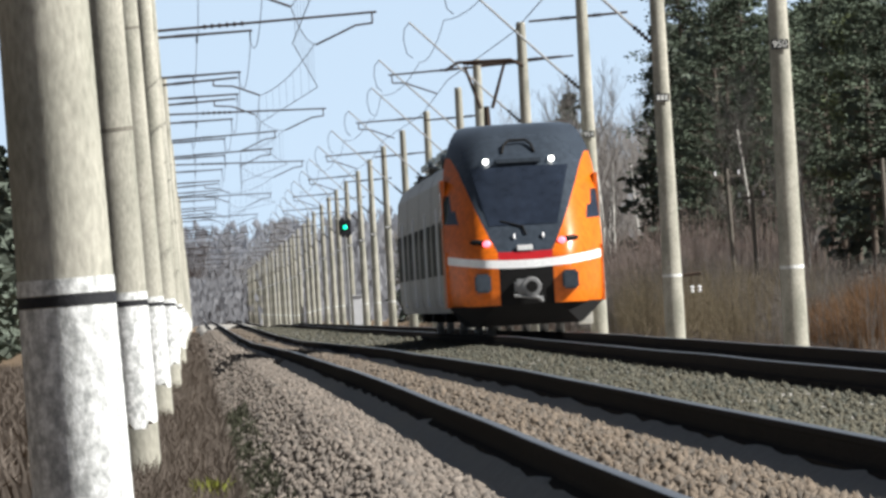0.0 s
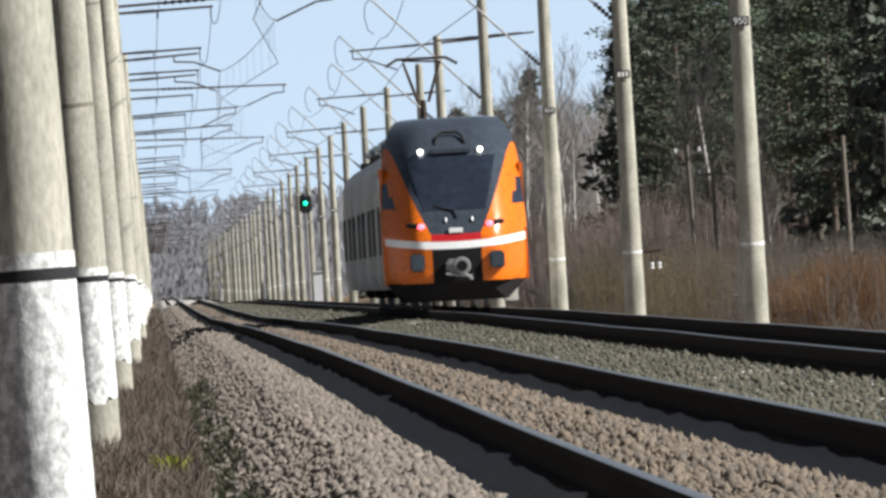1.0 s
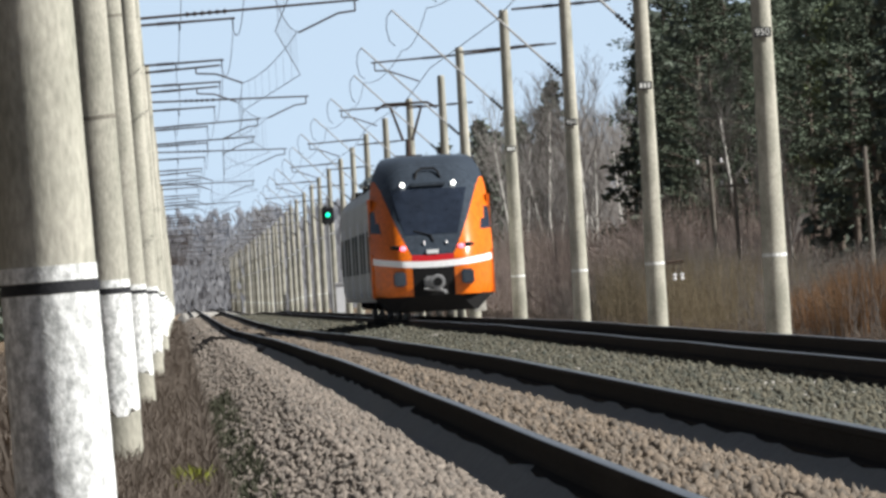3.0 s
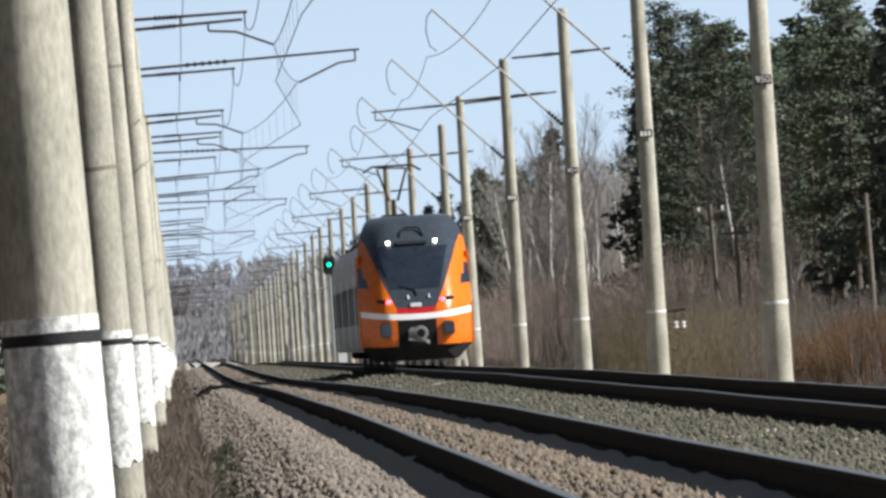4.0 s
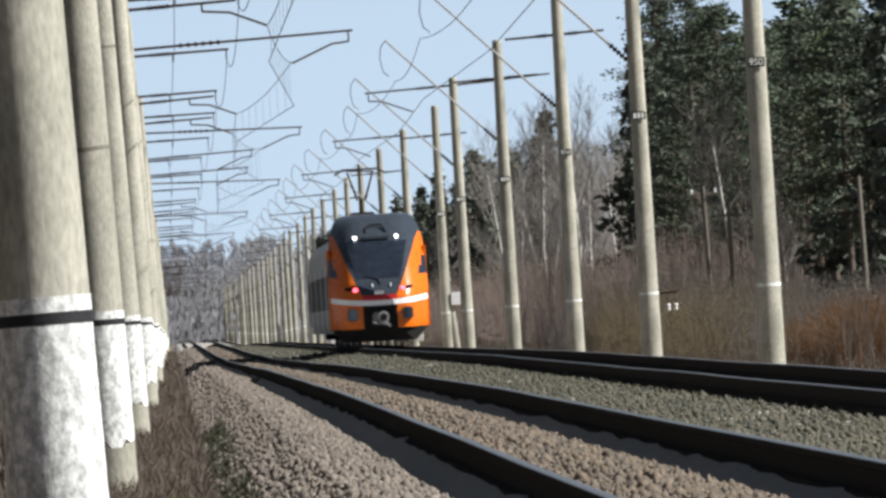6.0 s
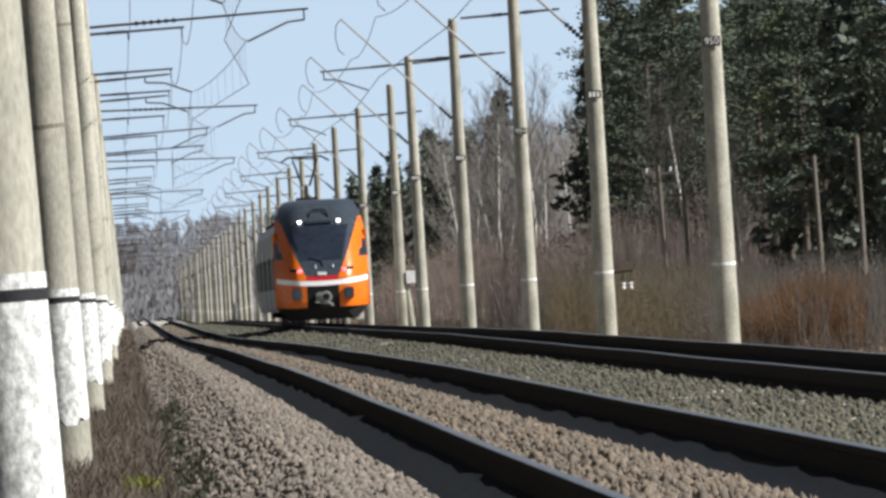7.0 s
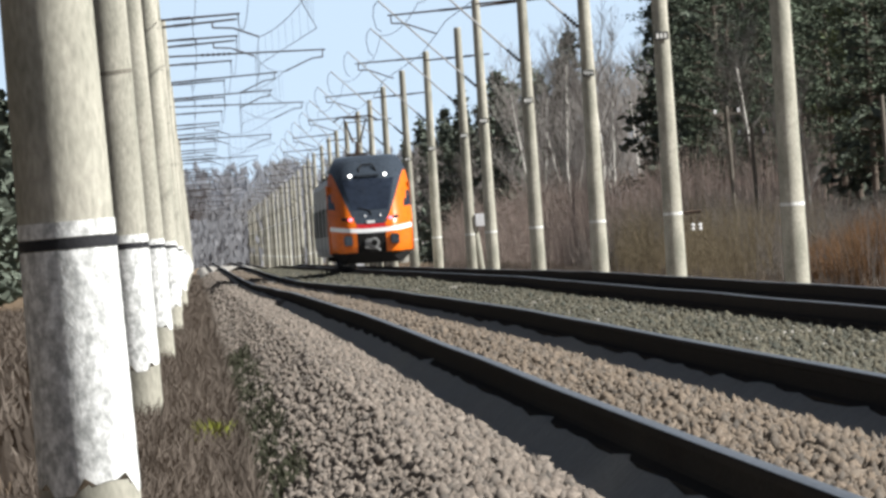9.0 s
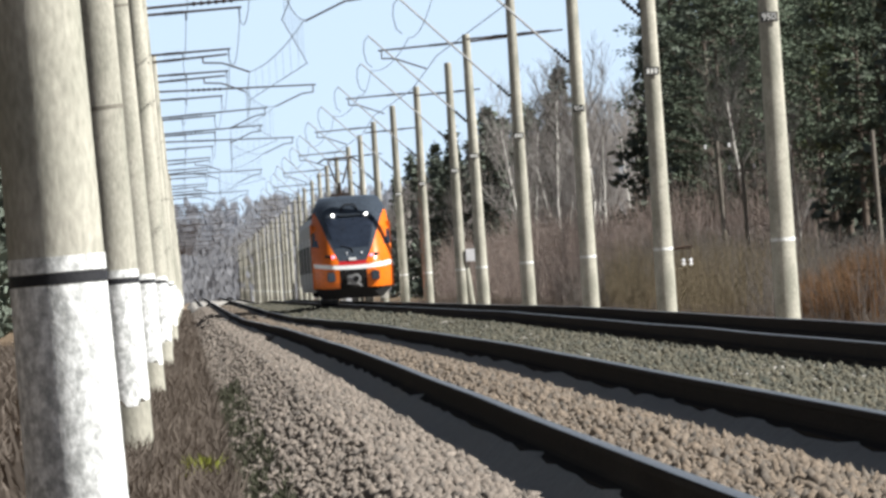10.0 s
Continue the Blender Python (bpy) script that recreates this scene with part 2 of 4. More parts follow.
def sheet(name, section, mat, ys=YS, rough=0.0, hollow=False):
    """A strip with the cross-section [(x, z)...] carried along the line."""
    V, F = [], []
    k = len(section)
    for y in ys:
        for x, z in section:
            dz = rough * noise.noise((x * 1.7, y * 0.35, 3.1)) if rough else 0
            V.append((x, y, z + fall(y) + dz + (dip(x, y) if hollow else 0)))
    for i in range(len(ys) - 1):
        for j in range(k - 1):
            a = i * k + j
            F.append((a, a + 1, a + k + 1, a + k))
    return put(name, mesh_of(name, V, F, mat, smooth=True))


TRACK1, TRACK2, LOW2 = 2.66, 7.40, -0.14
ground = tagged(sheet("ground", [(-2500, 2), (-300, -1.0), (-60, -1.3), (-14, -1.3), (-5, -1.25), (-2.2, -0.95), (-1.0, -0.72), (-0.4, -0.66), (0.1, -0.72), (0.3, -0.9), (9.6, -0.9), (10.2, -0.78), (11.5, -0.85), (14, -1.5), (18, -1.5), (26, -1.2), (60, -0.8), (300, 0), (2500, 4)], SOIL, rough=0.12),
                "brown spring ground with dead grass beside the line", "ground", kind="structure")
finer = [40 + 2 * i for i in range(80)] + [200 + 10 * i for i in range(60)] + [800 + 40 * i for i in range(38)]
bed = tagged(sheet("ballast_bed", [(0.12, -0.78), (0.35, -0.66), (0.7, -0.44), (1.02, -0.25), (1.25, -0.24), (1.6, -0.28), (1.70, -0.285), (1.81, -0.18), (1.99, -0.18), (2.1, -0.27), (2.66, -0.21), (3.2, -0.28), (3.33, -0.18), (3.51, -0.18), (3.62, -0.28), (4.1, -0.22), (4.6, -0.30), (5.3, -0.34), (5.9, -0.36), (6.5, -0.38), (7.4, -0.34), (8.3, -0.38), (9.0, -0.40), (9.4, -0.52), (9.9, -0.88)], BED, ys=finer, rough=0.05, hollow=True),
             "crushed stone track bed under two tracks", "track bed", kind="structure")
# ---- rails ----
def rail_line(x, low):
    """One rail: dark foot, web and head sides, and a polished running surface."""
    prof = [(-0.075, -0.31), (-0.075, -0.168), (-0.02, -0.150), (-0.009, -0.13), (-0.009, -0.05), (-0.034, -0.038), (-0.0365, -0.008), (-0.030, -0.001),
            (0.030, -0.001), (0.0365, -0.008), (0.034, -0.038), (0.009, -0.05), (0.009, -0.13), (0.02, -0.150), (0.075, -0.168), (0.075, -0.31)]
    ys = [-30, 40] + [50 + 5 * i for i in range(60)] + [360 + 40 * i for i in range(50)] + [2700, 3600]
    k = len(prof)

    def wave(y):
        return 0.006 * noise.noise((x * 9.1, y * 0.045, 0.5)), 0.012 * noise.noise((x * 3.3, y * 0.04, 7.5)) + dip(x, y)
    V, F, W, G = [], [], [], []
    for y in ys:
        wx, wz = wave(y)
        V += [(x + px + wx, y, low + pz + fall(y) + wz) for px, pz in prof]
        W += [(x + px + wx, y, low + pz + fall(y) + wz) for px, pz in ((-0.031, -0.001), (-0.022, 0.003), (0.022, 0.003), (0.031, -0.001))]
    for i in range(len(ys) - 1):
        F += [(i * k + j, i * k + j + 1, (i + 1) * k + j + 1, (i + 1) * k + j) for j in range(k - 1)]
        G += [(i * 4 + j, i * 4 + j + 1, i * 4 + j + 5, i * 4 + j + 4) for j in range(3)]
    ob = empty("rail")
    tagged(ob, "dark rusty steel rail with a polished running top", "rail", "rails of the double track")
    put("rail_section", mesh_of("rail_section", V, F, RAIL, smooth=False), ob)
    put("running_surface", mesh_of("running_surface", W, G, RAILTOP, smooth=True), ob, "bright polished running surface")
    return ob


for centre, low in ((TRACK1, 0.0), (TRACK2, LOW2)):
    for s in (-0.76, 0.76):
        rail_line(centre + s, low)

# ---- masts ----
SPAN = 63.7
TOP = 9.06
BASE = -1.2


def sleeve(r_at, z0, z1, proud, seg=28, rings=2):
    bm = bmesh.new()
    loops = []
    for i in range(rings):
        z = z0 + (z1 - z0) * i / (rings - 1)
        loops.append([bm.verts.new(((r_at(z) + proud) * math.cos(2 * math.pi * s / seg), (r_at(z) + proud) * math.sin(2 * math.pi * s / seg), z)) for s in range(seg)])
    for a, b in zip(loops, loops[1:]):
        for s in range(seg):
            bm.faces.new((a[s], a[(s + 1) % seg], b[(s + 1) % seg], b[s]))
    bm.faces.new([bm.verts.new(v.co) for v in reversed(loops[0])])
    bm.faces.new([bm.verts.new(v.co) for v in loops[-1]])
    return bm


def mast_radius(z):
    return 0.212 - 0.0085 * (z - 0.9)


MESHES = {}


def once(key, make, mat, smooth=False):
    if key not in MESHES:
        bm = make()
        me = bpy.data.meshes.new(key)
        bm.normal_update()
        bm.to_mesh(me)
        bm.free()
        me.materials.append(mat)
        if smooth:
            me.polygons.foreach_set("use_smooth", [True] * len(me.polygons))
        MESHES[key] = me
    return MESHES[key]


def painted_foot():
    """The brushed-on paint, with a ragged lower edge."""
    bm = sleeve(mast_radius, -0.14, 0.893, 0.003, 28, 6)
    for v in bm.verts:
        if v.co.z < -0.1:
            a = math.atan2(v.co.y, v.co.x)
            v.co.z += 0.03 * math.sin(3 * a + 1) + 0.025 * math.sin(7 * a) + 0.015 * math.sin(13 * a + 2)
    return bm


def arm_mesh(to, z0, z1, r=0.037):
    bm = bmesh.new()
    rod(bm, (0, 0, z0), (to, 0, z1), r, r * 0.8, 8)
    return bm


def insulator(bm, a, b, r=0.07, n=4):
    """A ribbed insulator turned about the line from a to b."""
    a, b = Vector(a), Vector(b)
    d = (b - a).normalized()
    u = d.orthogonal().normalized()
    w = d.cross(u)
    prof = [(0.0, 0.4)]
    for i in range(n):
        prof += [((i + 0.15) / n, 0.4), ((i + 0.3) / n, 1.0), ((i + 0.5) / n, 0.95), ((i + 0.85) / n, 0.4)]
    loops = [[bm.verts.new(a.lerp(b, t) + (u * math.cos(k * math.pi / 3) + w * math.sin(k * math.pi / 3)) * r * f) for k in range(6)] for t, f in prof]
    for p, q in zip(loops, loops[1:]):
        for k in range(6):
            bm.faces.new((p[k], p[(k + 1) % 6], q[(k + 1) % 6], q[k]))
    return bm


def mast(n, side, x, lean=0.0):
    y = n * SPAN
    label = "tall tapered concrete mast with a whitewashed foot and a black band" if side < 0 else "tall tapered concrete mast with a thin white ring"
    ob = empty("catenary_mast", pose(x, y, fall(y), 0, lean, 0))
    tagged(ob, label, "mast", "masts along the outer side" if side < 0 else "masts along the far side")
    put("shaft", once("shaft", lambda: sleeve(mast_radius, BASE, TOP, 0, 28, 12), CONCRETE, True), ob)
    if side < 0:
        coat = put("paint_coat", once("paint_coat", painted_foot, WHITEWASH, True), ob, "chipped white paint coat")
        coat.matrix_basis = pose(0, 0, 0, 0, 0, 47 * n)
        put("black_band", once("black_band", lambda: sleeve(mast_radius, 0.897, 0.945, 0.005), BLACKPAINT, True), ob, "black painted band")
        put("white_band", once("white_band", lambda: sleeve(mast_radius, 0.949, 1.018, 0.004), WHITEWASH, True), ob, "white painted band")
    else:
        put("white_band", once("ring", lambda: sleeve(mast_radius, 0.93, 0.99, 0.004), WHITEWASH, True), ob, "white painted band")
        plate = put("number_plate", once("number_plate", lambda: box(bmesh.new(), -0.15, -0.205, 4.77, 0.15, -0.190, 4.94), BLACKPAINT), ob, "small dark enamel number plate")
        if n not in (4, 6):
            for k in (-1, 0, 1):
                bar = put("digit_bar", once("digit_bar", lambda: box(bmesh.new(), -0.03, -0.209, 4.80, 0.03, -0.206, 4.91), PLATE), plate)
                bar.matrix_basis = pose(0.085 * k, 0, 0)
    put("cap", once("cap", lambda: sleeve(lambda z: mast_radius(TOP) - 0.4 * (z - TOP), TOP, TOP + 0.06, -0.004, 20), CONCRETE), ob)
    return ob


def side_arm(ob, to, z0, z1, hook=True, name="cantilever"):
    """A cantilever from the mast over the track, with an insulator and a drop bracket at its end."""
    s = 1 if to > 0 else -1
    key = "%s%.1f%.1f%.1f" % (name, to, z0, z1)
    arm = put("cantilever", once(key, lambda: arm_mesh(to, z0, z1), RUST), ob, "dark steel cantilever arm")
    put("insulator", once("ins" + key, lambda: insulator(bmesh.new(), Vector((0, 0, z0)).lerp(Vector((to, 0, z1)), 0.22), Vector((0, 0, z0)).lerp(Vector((to, 0, z1)), 0.42), 0.065, 6), INSUL), arm, "brown ribbed insulator")
    if hook:
        e = Vector((to - s * 0.12, 0, z1))
        path = [e, e + Vector((0, 0, -0.28)), e + Vector((-s * 0.45, 0.0, -0.31)), e + Vector((-s * 1.53, 0, -0.74))]
        if hook == "out":
            e = Vector((to - s * 0.75, 0, z1))
            path = [e, e + Vector((0, 0, -0.2)), e + Vector((s * 0.6, 0.0, -0.26)), e + Vector((s * 1.4, 0, -0.6))]
        put("drop_bracket", once("drop" + key + str(hook), lambda: bars(bmesh.new(), path, 0.026), RUST), arm, "bent drop bracket")
    return arm


LEFT_X = {1: -0.525, 2: -0.585, 3: -0.565, 4: -0.50}
RIGHT_X = {6: 10.62, 8: 10.42, 9: 10.90, 10: 10.64}
LONG = {6: (5.9, 8.2, 8.25), 9: (6.3, 8.7, 8.5), 10: (4.9, 8.45, 8.5), 11: (4.9, 8.45, 8.5), 12: (6.9, 8.75, 8.5)}


def stay(ob, z0, to, z1):
    """An inclined cantilever tube with a hanging wire loop at its tip."""
    tube = put("inclined_cantilever", once("inclined", lambda: rod(bmesh.new(), (0, 0, z0), (to, 0, z1), 0.032, 0.028, 8), METAL), ob, "grey inclined cantilever tube")
    loop = [(to, 0, z1), (to - 0.16, 0, z1 - 0.2), (to - 0.2, 0.0, z1 - 0.55), (to - 0.12, 0, z1 - 0.95), (to + 0.05, 0, z1 - 1.1)]
    put("jumper_loop", once("jumper", lambda: bars(bmesh.new(), loop, 0.013), WIRE), tube, "thin jumper wire loop")
    put("insulator", once("stay_ins", lambda: insulator(bmesh.new(), Vector((0, 0, z0)).lerp(Vector((to, 0, z1)), 0.05), Vector((0, 0, z0)).lerp(Vector((to, 0, z1)), 0.16), 0.07, 5), INSUL), tube, "brown ribbed insulator")


masts, HANG, FEED = {}, {}, {}
for n in range(1, 46):
    xl = LEFT_X.get(n, -0.52 + 0.05 * math.sin(n * 2.4))
    tilt = -1.4 if n == 1 else -1.0 + 0.4 * math.sin(n * 1.7)
    ob = mast(n, -1, xl, lean=tilt)
    xt = xl + 8.2 * math.sin(radians(tilt))
    masts[-1, n] = ob
    if n > 3:
        z = 8.02 if n < 8 else 8.35
        far = LONG.get(n) or ((6.3, 8.6, 8.5) if n > 12 and n % 3 == 0 else None)
        side_arm(ob, 2.62, z, z, hook=False)
        if far:
            side_arm(ob, *far, name="long")
            HANG[n] = (xt + far[0] - 1.65, far[2] - 0.74 - far[0] * math.sin(radians(tilt)))
        else:
            side_arm(ob, 2.5, z - 0.22, z - 0.16, hook="out", name="push")
            HANG[n] = (xt + 2.5 + 0.65, z - 0.76 - 3.1 * math.sin(radians(tilt)))
        FEED[n] = (xt, z, -math.sin(radians(tilt)))
    if n >= 3:
        xr = RIGHT_X.get(n, 10.5 if n < 9 else 10.5 + 0.08 * math.sin(n * 1.9))
        ob = mast(n, 1, xr, lean=0.0 if n < 8 else 0.25 * math.sin(n * 2.1))
        masts[1, n] = ob
        if n >= 5:
            stay(ob, 5.9, -3.4, 9.3)
        if n == 8:
            side_arm(ob, 3.4, 8.85, 9.05, hook=False)
        if n >= 8 and n % 2 == 0:
            side_arm(ob, -3.1, 8.85, 8.75)
        elif n >= 6:
            side_arm(ob, -1.4, 7.95, 7.9, hook=False)
            side_arm(ob, 1.2, 7.95, 8.0, hook=False, name="outer")


for n, z in ((2, 2.44), (3, 4.55)):
    ring = part("form_seam", sleeve(mast_radius, z - 0.018, z + 0.018, 0.002), SEAM, masts[-1, n], "dark stained form seam", True)
    ring.matrix_basis = Matrix.Translation((0, 0, z)) @ pose(0, 0, 0, 0, -3, 0) @ Matrix.Translation((0, 0, -z))


def lettering(text, x, y, z, h, mat, parent):
    cu = bpy.data.curves.new("digits", "FONT")
    cu.body, cu.size, cu.align_x, cu.align_y, cu.extrude = text, h, "CENTER", "CENTER", 0.002
    cu.materials.append(mat)
    ob = new("digits", cu)
    ob.matrix_basis = pose(x, y, z, 90, 0, 0)
    ob.parent = parent
    return ob


lettering("950", 0, -0.207, 4.855, 0.17, PLATE, masts[1, 4])
lettering("954", 0, -0.207, 4.855, 0.17, PLATE, masts[1, 6])

# bracket with two hanging insulators on one mast, a box and a stub on another
brk = part("bracket", bars(bmesh.new(), [(0.18, 0, 0.95), (0.62, 0, 0.98)], 0.035), RUST, masts[1, 5], "short dark bracket")
for dx in (0.42, 0.58):
    part("insulator", insulator(bmesh.new(), (dx, 0, 0.72), (dx, 0, 0.55), 0.05, 2), WHITEBOX, brk, "white porcelain insulator")
    part("hanger", rod(bmesh.new(), (dx, 0, 0.97), (dx, 0, 0.7), 0.008, 0.008, 6), RUST, brk)
part("junction_box", box(bmesh.new(), 0.22, -0.22, 1.25, 0.62, 0.02, 1.75, 0.02), WHITEBOX, masts[1, 9], "pale sheet-metal box")
part("strut", rod(bmesh.new(), (0.42, 0.0, -1.2), (0.16, 0.0, 1.6), 0.15, 0.12, 14), CONCRETE, masts[1, 9], "concrete side strut")

# ---- overhead wires ----
def catenary(posts, low, contact, sag, hangers=True):
    """Messenger with sag, contact wire and droppers over one track; posts(n) gives the hanging point."""
    lines = []
    for n in range(3, 40):
        y0, y1 = n * SPAN, (n + 1) * SPAN
        (xa, za), (xb, zb) = posts(n), posts(n + 1)
        mess = []
        for i in range(9):
            t = i / 8
            y = y0 + (y1 - y0) * t
            mess.append((xa + (xb - xa) * t, y, low + fall(y) + za + (zb - za) * t - 4 * sag * t * (1 - t)))
            if hangers and 0 < i < 8:
                lines.append(([mess[-1], (mess[-1][0], y, low + fall(y) + contact)], 0.0035, 0.0035))
        lines.append((mess, 0.012, 0.012))
        lines.append(([(xa, y0, low + fall(y0) + contact), (xb, y1, low + fall(y1) + contact)], 0.012, 0.012))
    ob = put("overhead_wire", tubes("overhead_wire", lines, WIRE, 1.0, 3))
    return tagged(ob, "thin dark contact and messenger wires with droppers", "overhead wire", "wires over the tracks", "stuff")


catenary(lambda n: HANG.get(n, (3.1, 7.4)), 0.0, 6.5, 0.22)


def feeder(along, drop, sag, label):
    """A bare conductor hung under the short arms."""
    lines = []
    for n in range(4, 40):
        (xa, za, ga), (xb, zb, gb), y0 = FEED[n], FEED[n + 1], n * SPAN
        za, zb = za + ga * along, zb + gb * along
        pts = []
        for i in range(9):
            t = i / 8
            y = y0 + SPAN * t
            pts.append((xa + (xb - xa) * t + along, y, fall(y0) * (1 - t) + fall(y0 + SPAN) * t + za + (zb - za) * t - drop - 4 * sag * t * (1 - t)))
        lines.append((pts, 0.011, 0.011))
        lines.append(([(xa + along, y0, fall(y0) + za + 0.02), (xa + along, y0, fall(y0) + za - drop)], 0.028, 0.022))
    return tagged(put("feeder_wire", tubes("feeder_wire", lines, WIRE, 1.0, 4)), label, "overhead wire", "wires over the tracks", "stuff")


feeder(1.15, 0.22, 0.35, "thin bare feeder wire under the short arms")
feeder(2.56, 0.3, 0.6, "thin slack feeder wire at the arm tips")
catenary(lambda n: (7.1 + (0.25 if n % 2 else -0.1), 8.2), LOW2, 6.62, 0.3, False)
# ---- train ----
def train():
    """A low-floor electric multiple unit, its rear cab at y = 0, running towards +y."""
    ob = empty("electric_train")
    tagged(ob, "orange and silver electric train with a dark raked windscreen", "train")
    L = 74.0
    rows = [(0.66, 1.70, 0.01), (0.75, 1.72, 0.0), (0.95, 1.735, 0.0), (1.2, 1.745, 0.0), (1.46, 1.75, 0.0), (1.64, 1.75, 0.02), (1.82, 1.75, 0.07), (2.1, 1.745, 0.24), (2.45, 1.73, 0.48),
            (2.8, 1.715, 0.74), (3.15, 1.70, 1.02), (3.5, 1.68, 1.32), (3.75, 1.65, 1.55), (4.0, 1.60, 1.82), (4.2, 1.54, 2.08), (4.4, 1.45, 2.4), (4.55, 1.36, 2.8), (4.65, 1.25, 3.4), (4.70, 1.05, 4.2)]

    def inner(z):
        if z < 1.47:
            return 0.60
        if z < 1.83:
            return 0.60 + 0.02 * (z - 1.47)
        return 0.60 + 0.87 * (max(0.0, z - 1.82) / 2.2) ** 0.85 if z < 4.0 else 9.0

    def nose(u, w, back):
        return back + 0.12 * u * u + 1.2 * max(0.0, (abs(u) - 0.5) / 0.5) ** 1.7

    def smile(u, z):
        """The waist line rises towards the corners."""
        return 0.17 * abs(u) ** 2.2 * float(np.interp(z, (0.8, 1.3, 1.9, 2.8), (0, 1, 1, 0)))

    grid = []
    for z, w, back in rows:
        m = min(inner(z), w * 0.94)
        xs = [-w + (w - m) * i / 8 for i in range(8)] + [-m + 2 * m * i / 12 for i in range(13)] + [m + (w - m) * (i + 1) / 8 for i in range(8)]
        grid.append([(x, nose(x / w, w, back), z + smile(x / w, z)) for x in xs])
    n = len(grid[0])

    def patch(name, pick, mat, label="", half=0):
        V, F, idx = [], [], {}
        for i in range(len(rows) - 1):
            for j in range(n - 1):
                zc, side = (rows[i][0] + rows[i + 1][0]) / 2, j < 8 or j >= 20
                if side and (min(j, 27 - j) < (3 if zc < 2.8 else 2)) and 2.4 < zc < 3.3:
                    side = 2
                if half and (j < 14) != (half < 0):
                    continue
                if not pick(zc, side):
                    continue
                f = []
                for a, b in ((i, j), (i, j + 1), (i + 1, j + 1), (i + 1, j)):
                    if (a, b) not in idx:
                        x, y, z = grid[a][b]
                        idx[a, b] = len(V)
                        V.append((x, y, z))
                    f.append(idx[a, b])
                F.append(f)
        return put(name, mesh_of(name, V, F, mat, smooth=True), ob, label)

    for half in (-1, 1):
        patch("cab_pillar", lambda z, s: s == 1 and 1.64 < z < 3.98, ORANGE, "glossy orange cab pillar", half)
        patch("cab_corner", lambda z, s: s and z < 1.46, ORANGE, "glossy orange cab corner", half)
        patch("corner_window", lambda z, s: s == 2 and z < 3.98, CABGLASS, "dark corner window of the cab", half)
    patch("waist_stripe", lambda z, s: 1.46 < z < 1.64, STRIPE, "white waist stripe")
    patch("red_strip", lambda z, s: not s and 1.64 < z < 1.82, REDPAINT, "red strip above the stripe")
    patch("cab_mask", lambda z, s: (not s and z > 1.82) or z > 3.98, MASK, "dark grey cab mask")
    patch("coupler_recess", lambda z, s: not s and z < 1.46, UNDER, "black coupler recess")
    # windscreen, a little proud of the mask
    V, F = [], []
    zs = [2.42 + 1.3 * i / 10 for i in range(11)]
    zz = [r[0] for r in rows]
    for z in zs:
        w, back = np.interp(z, zz, [r[1] for r in rows]), np.interp(z, zz, [r[2] for r in rows])
        h = 0.76 + 0.33 * (z - 2.42) / 1.3
        for i in range(13):
            x = -h + 2 * h * i / 12
            V.append((x, nose(x / w, w, back) - 0.02, z))
    for i in range(10):
        F += [(i * 13 + j, i * 13 + j + 1, (i + 1) * 13 + j + 1, (i + 1) * 13 + j) for j in range(12)]
    put("windscreen", mesh_of("windscreen", V, F, CABGLASS, smooth=True), ob, "dark tinted windscreen")
    # display above the windscreen
    part("destination_display", box(bmesh.new(), -0.5, 1.50, 3.80, 0.5, 1.85, 3.90, 0.02), MASK, ob)
    for s in (-1, 1):
        bm = bmesh.new()
        rod(bm, (s * 0.73, 1.56, 3.86), (s * 0.73, 2.0, 3.86), 0.062, 0.062, 16)
        part("upper_headlamp", bm, LAMP, ob, "lit white headlamp", True)
        bm = bmesh.new()
        bmesh.ops.create_uvsphere(bm, u_segments=14, v_segments=8, radius=0.085, matrix=Matrix.Translation((s * 0.83, 0.20, 2.03)) @ Matrix.Diagonal((1.1, 0.7, 0.95, 1)))
        part("tail_lamp", bm, TAIL, ob, "lit red tail lamp", True)
        bm = bmesh.new()
        bmesh.ops.create_uvsphere(bm, u_segments=16, v_segments=8, radius=0.1, matrix=Matrix.Translation((s * 0.98, 0.36, 2.05)) @ pose(0, 0, 0, 0, -s * 8, s * 35) @ Matrix.Diagonal((2.7, 1.3, 0.85, 1)))
        part("lamp_housing", bm, UNDER, ob, "dark lamp housing")
        part("buffer_pad", box(bmesh.new(), s * 0.97 - 0.18, -0.1, 0.95, s * 0.97 + 0.18, 0.6, 1.37, 0.05), MASK, ob, "dark grey crash buffer")
        part("cab_side_window", box(bmesh.new(), s * 1.66, 2.35, 2.4, s * 1.762, 3.4, 3.3, 0.04), CABGLASS, ob, "dark cab side window")
    # coupler: a ring-faced head with a guide horn
    bm = bmesh.new()
    box(bm, -0.28, -0.18, 0.88, 0.1, 0.1, 1.22, 0.06)
    rod(bm, (0.1, -0.34, 1.04), (0.1, -0.1, 1.04), 0.2, 0.22, 20)
    rod(bm, (-0.3, -0.30, 0.86), (0.34, -0.30, 0.78), 0.03, 0.03, 8)
    rod(bm, (0.05, -0.30, 0.95), (0.34, -0.30, 0.70), 0.035, 0.03, 8)
    part("coupler", bm, METAL, ob, "grey automatic coupler")
    part("coupler_socket", rod(bmesh.new(), (0.1, -0.36, 1.04), (0.1, -0.3, 1.04), 0.13, 0.13, 18), UNDER, ob)
    for x in (-0.22, 0.42):
        part("washer_nozzle", rod(bmesh.new(), (x, 0.22, 2.12), (x, 0.26, 2.22), 0.02, 0.02, 8), STRIPE, ob, "small pale washer nozzle")
